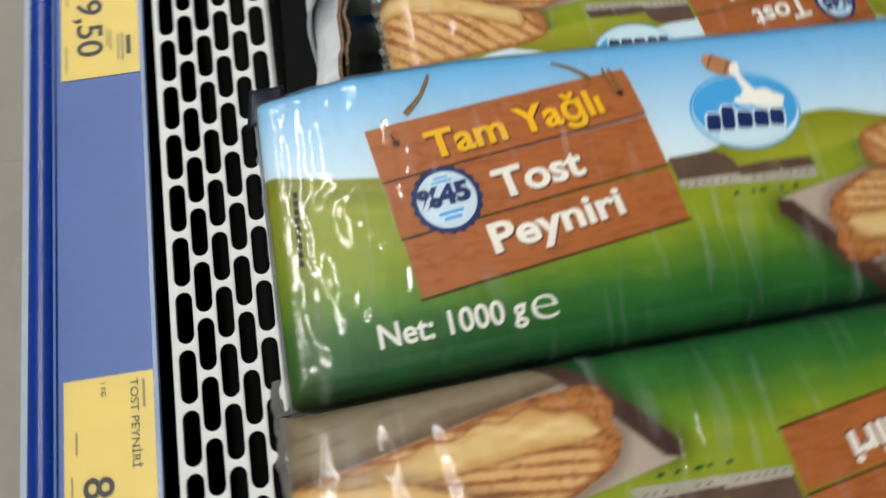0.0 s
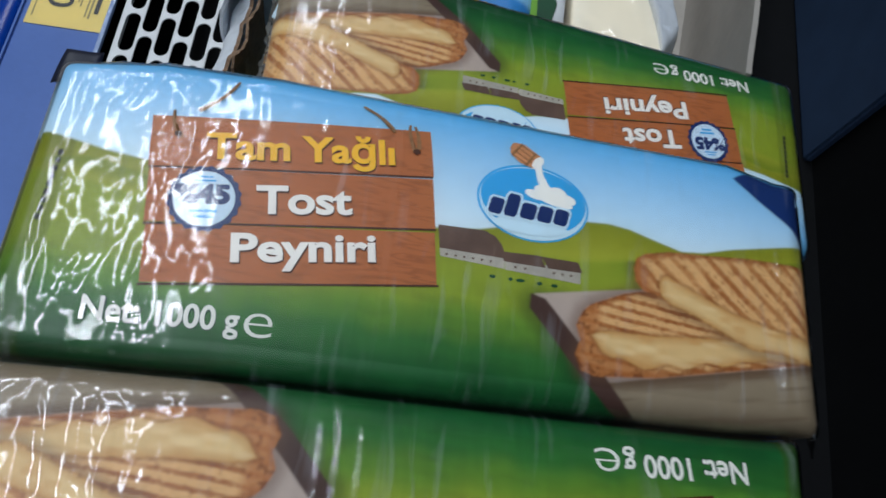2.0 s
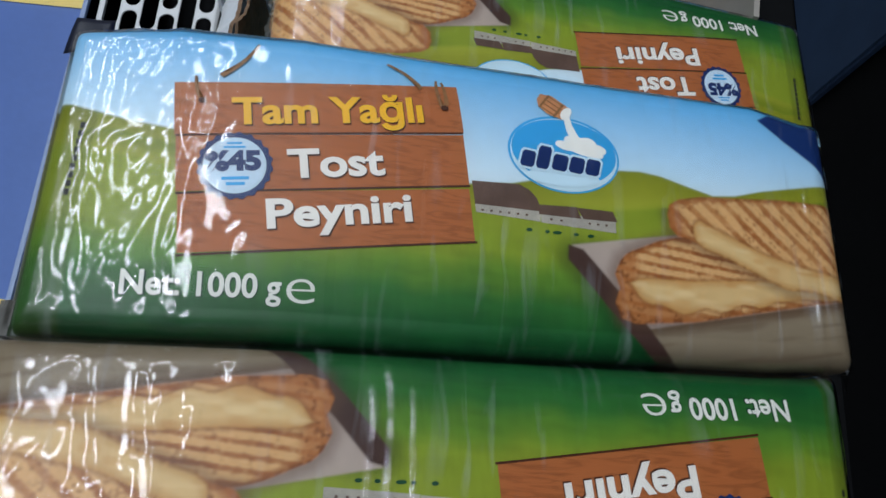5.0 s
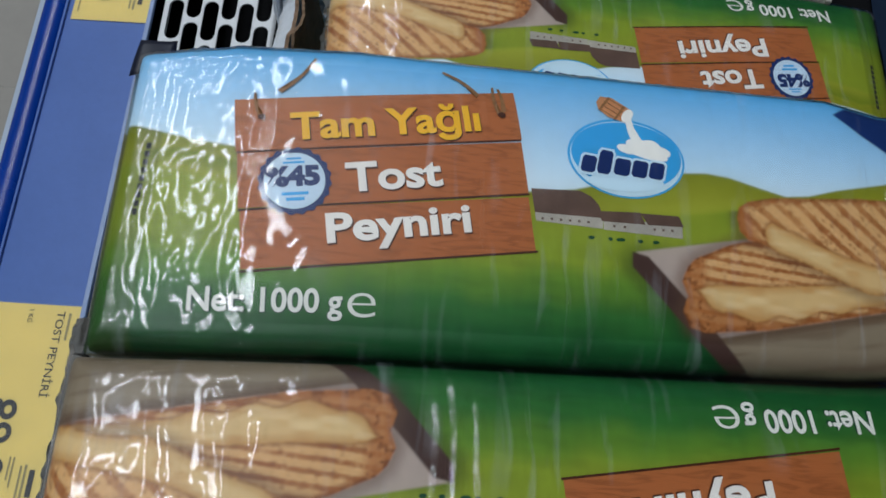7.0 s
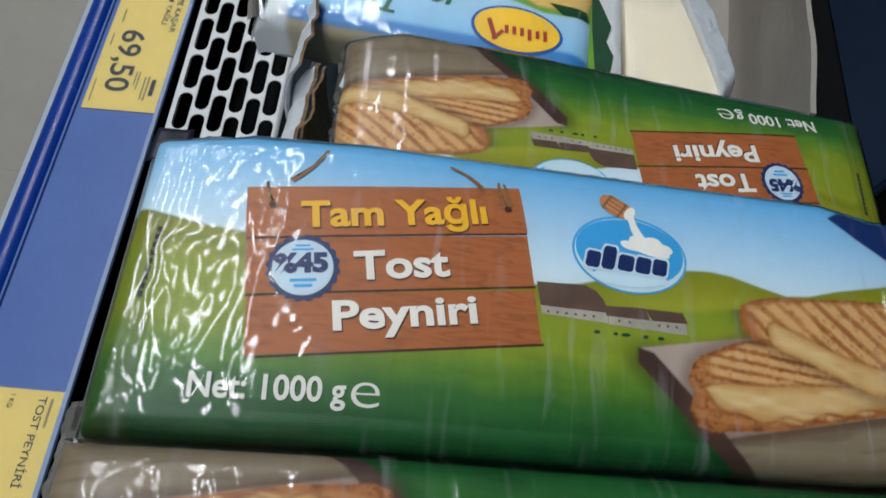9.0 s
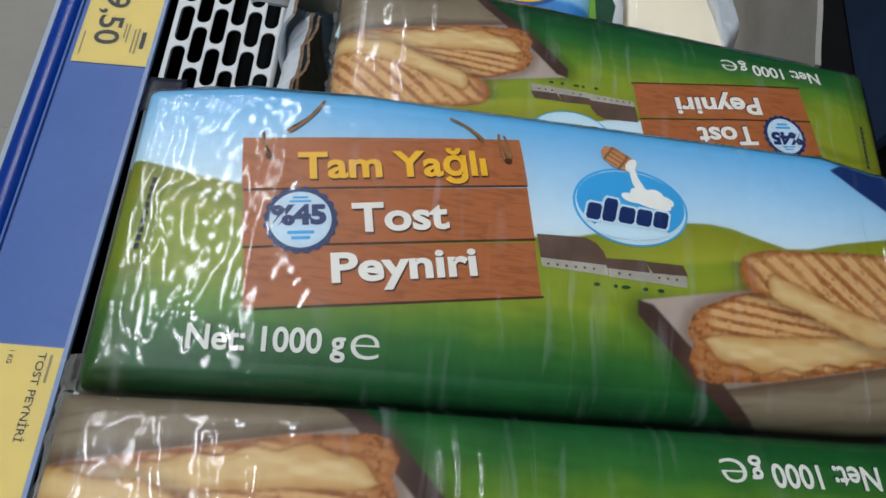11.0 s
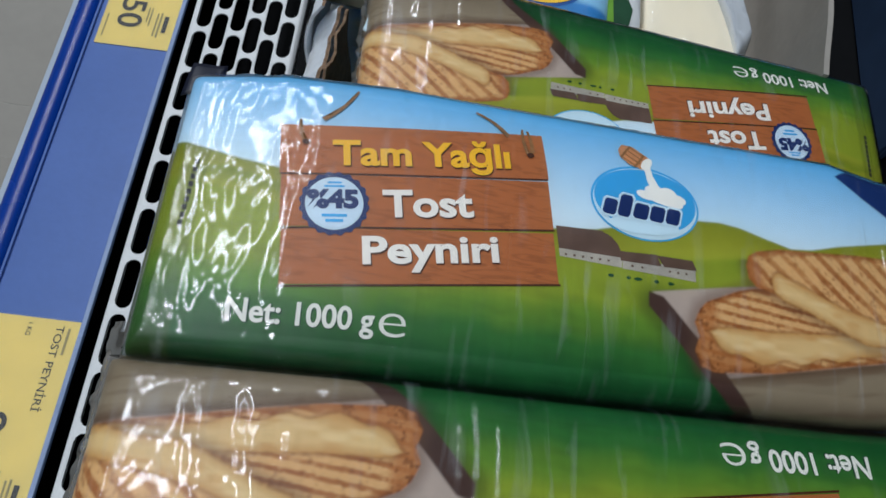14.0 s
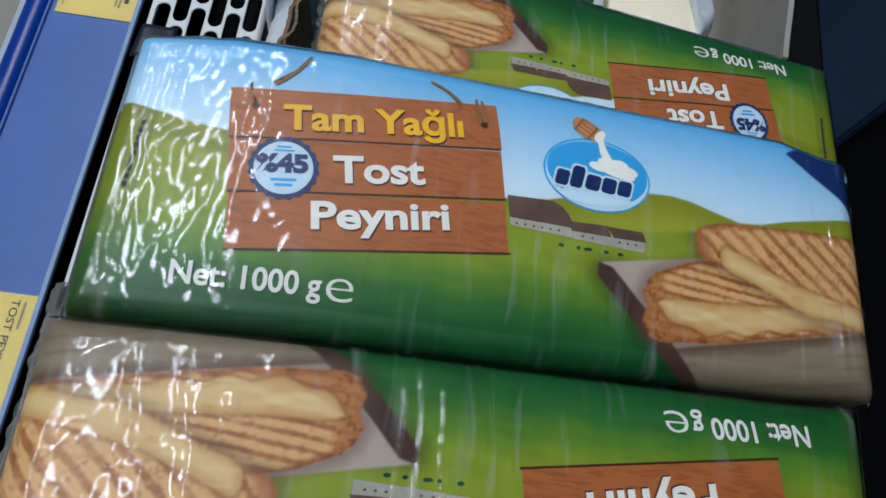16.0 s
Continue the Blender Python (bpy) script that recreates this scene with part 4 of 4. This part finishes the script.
FRONT_FOLDS = (
    (((-118, 40), (-128, 30), (-134, 8), (-136, -30)), 2.2, 0.36),
    (((-108, 39), (-124, 27), (-130, 4), (-131, -30)), 2.0, 0.35),
    (((-100, 42), (-113, 40), (-121, 32), (-108, 24), (-118, 12), (-126, 2)), 2.2, 0.30),
    (((-98, 8), (-103, -6), (-110, -24)), 2.7, 0.36),
    (((-92, 22), (-90, 4), (-92, -14)), 2.0, 0.27),
    (((-122, -8), (-114, -4), (-106, 4)), 1.9, 0.27),
)
FRONT_PATCHES = ((-88, 22, 9, 14, 1.3), (-118, -18, 10, 12, 1.1), (-96, -12, 8, 10, 1.0), (-84, 36, 16, 4, 0.9))
BEHIND_FOLDS = (
    (((-112, 36), (-117, 10), (-119, -30)), 2.2, 0.23),
    (((-103, 40), (-106, 10), (-107, -30)), 2.0, 0.20),
)
add_wrap(pack_top, toast_relief(11, -0.066, 1.0, TOP_FOLDS, ((0.1245, -0.038, 0.026, 0.00115, 0.0013), (0.116, -0.020, 0.034, 0.0010, 0.0012), (0.036, -0.005, 0.030, 0.00055, 0.0013), (0.019, -0.03, 0.01, 0.0004, 0.0016)), TOP_PATCHES), looseness(-62, 81), 50)
add_wrap(pack_behind, mirror(toast_relief(31, -0.092, 0.9, BEHIND_FOLDS, ((0.1205, -0.045, 0.045, 0.0011, 0.0013), (-0.040, -0.03, 0.03, 0.00045, 0.0016), (-0.034, -0.02, 0.03, 0.00045, 0.0016)), ((-106, 0, 9, 24, 1.2),))), mirror(looseness(-80, 84)), 60, SKIN_LOW, 1, 520, 240)
add_wrap(pack_front, mirror(toast_relief(51, -0.062, 1.5, FRONT_FOLDS, ((-0.036, -0.01, 0.034, 0.0008, 0.0012), (-0.0305, -0.045, 0.040, 0.0011, 0.0013), (-0.0235, -0.006, 0.034, 0.0009, 0.0012), (0.122, -0.045, 0.045, 0.0015, 0.0013)), FRONT_PATCHES)), mirror(looseness(-50, 87)), 70, SKIN_FRONT, 1)
end_tab("corner_tab", ((-134, 41), (-121, 44), (-121, 56), (-132, 54)), -0.006, M_TABNAVY, pack_top, "navy film corner")
end_tab("corner_tab", ((122, -34), (134, -36), (137, -22), (125, -16)), -0.008, M_PALE, pack_behind, "light blue film corner")
end_tab("corner_tab", ((124, 22), (141, 16), (139, 34), (126, 46)), -0.012, M_BLUE, pack_top, "light blue film corner")

# the layers under them, down to the deck
under = toast_pack(pose(0.004, 0.010, 0.450, 0, 3, 2.0), "toast cheese pack lower in the stack", False)
for m in (pose(0.006, 0.008, 0.404, 0, 2, 1), pose(0.006, 0.010, 0.350, 0, 0, 2), pose(0.012, -0.0795, 0.451, 0, 4, 2), pose(0.012, -0.0795, 0.405, 0, 2, 2), pose(0.012, -0.0795, 0.350, 0, 0, 2), pose(0.050, 0.1155, 0.391, 0, 3, 2), pose(0.050, 0.1155, 0.347, 0, 0, 2)):
    copy_thing(under, m)


# ---- kashar cheese, white cheese and their carton ----
def kashar_print(u, v):
    """Pale blue sheet with a white end, cheese slices and a green swoosh (millimetres)."""
    n1 = lattice_noise(u / 12, v / 12, 21)
    k = np.clip((v + 30) / 80, 0, 1)[:, None]
    col = np.array(srgb(226, 238, 246)) * (1 - k) + np.array(srgb(140, 200, 234)) * k
    col = tint(col, sstep(41, 45, v), (64, 140, 205))
    col = tint(col, sstep(50, 53, v), (196, 184, 158))
    col = tint(col, fill(u, v, ((-20, 2), (-34, 14), (-60, 20), (-110, 12), (-110, -60), (-5, -60), (4, -22)), 1.0), (120, 170, 70))
    for pts, rgb in ((((-30, 4), (-56, 16), (-84, 14), (-90, -20), (-60, -40), (-22, -30)), (226, 196, 120)), (((-24, -6), (-50, 6), (-60, -34), (-30, -44)), (238, 214, 146))):
        col = tint(col, fill(u, v, pts, 0.8), rgb)
        col = tint(col, 0.5 * sstep(1.4, 0.2, np.abs(poly_distance(u, v, pts))), (206, 168, 84))
    col = tint(col, sstep(68, 73, u + 2 * n1), (236, 240, 244))
    return np.clip(col * (1 + 0.04 * n1[:, None]), 0, 1)


KSKIN = Skin(0.073, 0.043, 0.018, 0.011, 0.003, 0.0395)


def kashar_pack(m, label, fine=True):
    root = thing("kashar_cheese_pack", m, label, "cheese pack", "kashar cheese packs")
    put("printed_body", grid(KSKIN, 240 if fine else 40, 170 if fine else 30, 0.110, 0.078, 0.0, kashar_print, M_PRINT, "printed_body"), root)
    part("underside", box(-0.085, 0.085, -0.048, 0.048, -0.0385, -0.036, 0.001), M_CARDPRINT, root)
    if not fine:
        return root
    lettering("lettering", KSKIN, "Taze", (17, 29.5), 32, 9.4, -3.5, 0.0003, M_GREENTXT, root, 0.025, "", 0.12)
    lettering("lettering", KSKIN, "Kaşar Peyniri", (-12, 16.2), 94, 11.4, -3.5, 0.0003, M_GREENTXT, root, 0.025, "", 0.12)
    decal("emblem_rim", KSKIN, ellipse(-47, 35, 24.5, 14.5, -2), 0.0003, M_ROYAL, root, "", 8)
    decal("emblem_field", KSKIN, ellipse(-47, 35, 22.8, 12.9, -2), 0.0006, M_LOGOYELLOW, root, "", 8)
    decal("emblem_stroke", KSKIN, turned_rect(-34, 37.5, 2.4, 12.5, 24), 0.0009, M_RED, root, "", 1)
    decal("emblem_stroke", KSKIN, turned_rect(-37.5, 40.5, 2.0, 7.5, -38), 0.0009, M_RED, root, "", 1)
    for k in range(6):
        decal("emblem_stroke", KSKIN, turned_rect(-41.5 - 4.1 * k, 36.4 + (1.0 if k == 3 else 0), 2.0, 6.6 if k in (3, 5) else 4.8, 8), 0.0009, M_RED, root, "", 1)
    decal("green_leaf", KSKIN, densify([(-62, 12), (-70, 18), (-86, 16), (-84, 10)], 3), 0.0003, M_DARKGREEN, root)

    def relief(u, v):
        crum = sstep(0.012, 0.055, u)
        a = lattice_noise(u / 0.0062, (v - 0.3 * u) / 0.014, 71)
        c = lattice_noise(u / 0.0030, v / 0.0062, 72)
        return (0.12 + crum) * (0.00034 * a + 0.00010 * c)
    ob = put("film_wrap", grid(KSKIN, 330, 200, 0.104, 0.060, 0.0013, lambda u, v: looseness(-20, 90, 0.1)(-u * 1.0, v), M_FILM, "film_wrap", relief), root, "clear glossy creased plastic film")
    ob.visible_shadow = False
    n = 16
    V, F = [], []
    for i in range(n):
        for j in range(n):
            s, t = i / (n - 1), j / (n - 1)
            V.append((0.082 + 0.013 * s + 0.002 * math.sin(9 * t), -0.05 + 0.104 * t - 0.006 * s, -0.006 - 0.004 * s + 0.004 * math.sin(7 * t + 3 * s) + 0.002 * math.sin(23 * t)))
    for i in range(n - 1):
        for j in range(n - 1):
            a = i * n + j
            F.append((a, a + 1, a + n + 1, a + n))
    put("end_seal", raw_mesh("end_seal", V, F, M_FILM_END, [(v[0], v[1]) for v in V], None, True), root, "crumpled whitish film end")
    return root


kashar_pack(pose(-0.0524, 0.231, 0.4285, 1, -1, 176), "pale blue kashar cheese pack with green lettering beside a torn carton")
lower_kashar = kashar_pack(pose(-0.034, 0.240, 0.3875, 0, 0, 180), "kashar cheese pack lower in the stack", False)
copy_thing(lower_kashar, pose(-0.034, 0.240, 0.3475, 0, 0, 180))


def soft_block(name, outline, z0, z1, r, mat, parent, label=""):
    """A block over a plan outline with rounded top edges and slightly uneven sides."""
    c = np.mean(np.array(outline), 0)
    pts = densify([(x * 1000, y * 1000) for x, y in outline], 5)
    bm = bmesh.new()
    rings = []
    for z, k in ((z0, 1.0), (z1 - r, 1.0), (z1 - 0.5 * r, 0.985), (z1 - 0.13 * r, 0.955), (z1, 0.90), (z1 + 0.0004, 0.5)):
        rings.append([bm.verts.new((c[0] + (x / 1000 - c[0]) * k, c[1] + (y / 1000 - c[1]) * k, z + 0.0012 * noise.noise((x / 16, y / 16, z * 40)))) for x, y in pts])
    n = len(pts)
    for a, b in zip(rings, rings[1:]):
        for i in range(n):
            bm.faces.new((a[i], a[(i + 1) % n], b[(i + 1) % n], b[i]))
    bm.faces.new(rings[0][::-1])
    bm.faces.new(rings[-1])
    return part(name, bm, mat, parent, label, True)


def crumpled(name, outline, z, depth, seed, mat, parent, label):
    """Loose film laid over a plan outline, falling off at its rim."""
    pts = np.array(densify([(x * 1000, y * 1000) for x, y in outline], 3)) / 1000
    c, n, rings = pts.mean(0), len(pts), 14
    V, F = [], []
    for k in range(rings + 1):
        s = k / rings
        for x, y in c + (pts - c) * s:
            h = z - depth * max(0, s - 0.82) / 0.18 + 0.0018 * noise.noise((x * 90, y * 90, seed)) + 0.0012 * abs(noise.noise((x * 210, y * 210, seed + 4)))
            V.append((x, y, h))
    for k in range(rings):
        for i in range(n):
            a, b2 = k * n + i, k * n + (i + 1) % n
            F.append((a, a + n, b2 + n, b2))
    ob = put(name, raw_mesh(name, V, F, mat, [(v[0], v[1]) for v in V], None, True), parent, label)
    ob.visible_shadow = False
    return ob


feta = thing("white_cheese_block", pose(0, 0, 0), "block of white cheese in loose clear and milky film", "cheese pack")
soft_block("cheese", ((0.056, 0.186), (0.105, 0.172), (0.111, 0.180), (0.090, 0.256), (0.053, 0.250)), 0.307, 0.407, 0.006, M_CHEESE, feta, "smooth white cheese")
crumpled("film_wrap", ((0.052, 0.183), (0.108, 0.168), (0.119, 0.190), (0.106, 0.245), (0.092, 0.275), (0.050, 0.266)), 0.4105, 0.03, 3.0, M_FILM_PLAIN, feta, "clear glossy film")
crumpled("milky_film", ((0.108, 0.172), (0.119, 0.190), (0.107, 0.245), (0.093, 0.278), (0.086, 0.262), (0.104, 0.200)), 0.4115, 0.02, 6.0, M_FILM_MILKY, feta, "milky crumpled film fold")

herb = thing("green_label_cheese_pack", pose(0, 0, 0), "narrow white cheese pack with dark green print and blue badge", "cheese pack")
soft_block("body", ((0.031, 0.176), (0.050, 0.176), (0.051, 0.268), (0.030, 0.268)), 0.307, 0.420, 0.007, material("white_printed_film", (222, 224, 226), 0.35, var=0.05, coat=0.4), herb)


class Top:
    """A level sheet at one height."""

    def __init__(self, z):
        self.z = z

    def at(self, u, v, lift=0.0):
        u, v = np.ravel(np.asarray(u, float)), np.ravel(np.asarray(v, float))
        return np.stack([u, v, np.full(u.shape, self.z + lift)], -1)


HT = Top(0.4212)
decal("green_print", HT, densify([(31.5, 178), (43, 178), (45, 190), (41, 200), (44, 210), (40, 222), (36, 232), (32, 236)], 3), 0.0003, M_DARKGREEN, herb, "dark green printed field")
decal("light_print", HT, densify([(31.2, 178), (35, 178), (33.5, 205), (33, 230), (31.2, 232)], 3), 0.0005, material("leaf_green_ink", (110, 160, 50), 0.4, var=0.15), herb, "light green printed edge")
decal("badge_rim", HT, ellipse(42.5, 246, 7.2, 8.4, 0, 80, 0.04, 18), 0.0005, M_ROYAL, herb)
decal("badge_field", HT, ellipse(42.5, 246, 6.0, 7.0), 0.0008, M_PALE, herb)
for k in (-2.2, 0.4, 3.0):
    decal("badge_bar", HT, turned_rect(42.5, 246 + k, 7.0 - abs(k), 1.3, -62), 0.0011, M_ROYAL, herb, "", 1)


def torn_sheet(name, p0, p1, z0, z1, lean, jag, seed, mat, parent, label="", thick=0.003, edge_mat=M_CARDEDGE, power=3):
    """An upright cardboard wall from p0 to p1 with a torn, uneven upper edge."""
    a, b = Vector((*p0, 0)), Vector((*p1, 0))
    side = (b - a).normalized().cross(Vector((0, 0, 1)))
    n, rows = 120, 14
    bm = bmesh.new()
    grid_v = {}
    for f, off in ((0, 0.0), (1, thick)):
        for i in range(n + 1):
            s = i / n
            top = z1 + jag * (noise.noise((s * 5, seed, 0)) + 0.3 * noise.noise((s * 11, seed, 2)) + 0.03 * noise.noise((s * 29, seed, 5)))
            for j in range(rows + 1):
                t = j / rows
                p = a.lerp(b, s) + side * (off + lean * t ** power + 0.002 * noise.noise((s * 4, t * 3, seed + 1)))
                p.z = z0 + (top - z0) * t
                grid_v[f, i, j] = bm.verts.new(p)
    for f in (0, 1):
        for i in range(n):
            for j in range(rows):
                bm.faces.new((grid_v[f, i, j], grid_v[f, i + 1, j], grid_v[f, i + 1, j + 1], grid_v[f, i, j + 1]))
    tops = {grid_v[f, i, rows] for f in (0, 1) for i in range(n + 1)}
    rim = [(0, i, rows) for i in range(n + 1)]
    for (_, i, j), (_, i2, j2) in zip(rim, rim[1:]):
        bm.faces.new((grid_v[0, i, j], grid_v[0, i2, j2], grid_v[1, i2, j2], grid_v[1, i, j]))
        bm.faces.new((grid_v[0, i, 0], grid_v[0, i2, 0], grid_v[1, i2, 0], grid_v[1, i, 0]))
    for i in (0, n):
        for j in range(rows):
            bm.faces.new((grid_v[0, i, j], grid_v[0, i, j + 1], grid_v[1, i, j + 1], grid_v[1, i, j]))
    for f in bm.faces:
        if all(v in tops for v in f.verts):
            f.material_index = 1
    ob = part(name, bm, mat, parent, label)
    ob.data.materials.append(edge_mat)
    return ob


carton = thing("carton", pose(0, 0, 0), "torn grey cardboard display carton holding cheese packs", "carton")
part("carton_floor", box(-0.125, 0.196, 0.172, 0.52, 0.3065, 0.3085), M_CARD, carton)
torn_sheet("rear_wall", (0.150, 0.168), (0.184, 0.52), 0.3066, 0.421, -0.002, 0.006, 1.0, M_CARD, carton, "grey inner cardboard wall", 0.003, M_CARD)
torn_sheet("torn_flap", (-0.1275, 0.150), (-0.1245, 0.196), 0.3066, 0.436, 0.014, 0.008, 2.0, M_CARDPRINT, carton, "pale printed flap torn open", 0.0016, M_CARDEDGE, 8)
torn_sheet("front_wall", (-0.126, 0.300), (-0.126, 0.52), 0.3066, 0.41, 0.0, 0.006, 4.0, M_CARDPRINT, carton)
tray = thing("carton_corner", pose(0, 0, 0), "torn pale corner of a cardboard tray beside the toast cheese", "carton")
torn_sheet("torn_wall", (-0.1270, 0.108), (-0.1235, 0.162), 0.3066, 0.424, 0.016, 0.008, 7.0, M_CARDPRINT, tray, "torn cardboard wall with a dark ragged edge", 0.0018, M_CARDEDGE, 8)
torn_sheet("torn_ply", (-0.1105, 0.114), (-0.1065, 0.158), 0.3066, 0.426, 0.003, 0.010, 12.0, M_CARDEDGE, tray, "dark ragged inner ply", 0.0014)
box_behind = thing("cardboard_box", pose(0, 0, 0), "plain brown cardboard box behind the white cheese", "box")
part("box_body", box(0.050, 0.105, 0.282, 0.46, 0.3087, 0.385, 0.002), material("brown_cardboard", (150, 108, 70), 0.8, var=0.12, scale=30, bump=0.1), box_behind)


# ---- floor tiles ----
floor = thing("floor", pose(0, 0, 0), "large pale grey shop floor tiles with thin joints", "floor", "", "structure")
tile_mesh = None
for i in range(10):
    for j in range(14):
        if tile_mesh is None:
            first = part("tile", box(0.0004, 0.5996, 0.0004, 0.5996, -0.003, 0.0, 0.0003), M_FLOOR, floor)
            tile_mesh = first.data
            ob = first
        else:
            ob = put("tile", tile_mesh, floor)
        ob.location = (-4.47 + 0.6 * i, -3.298 + 0.6 * j, 0)
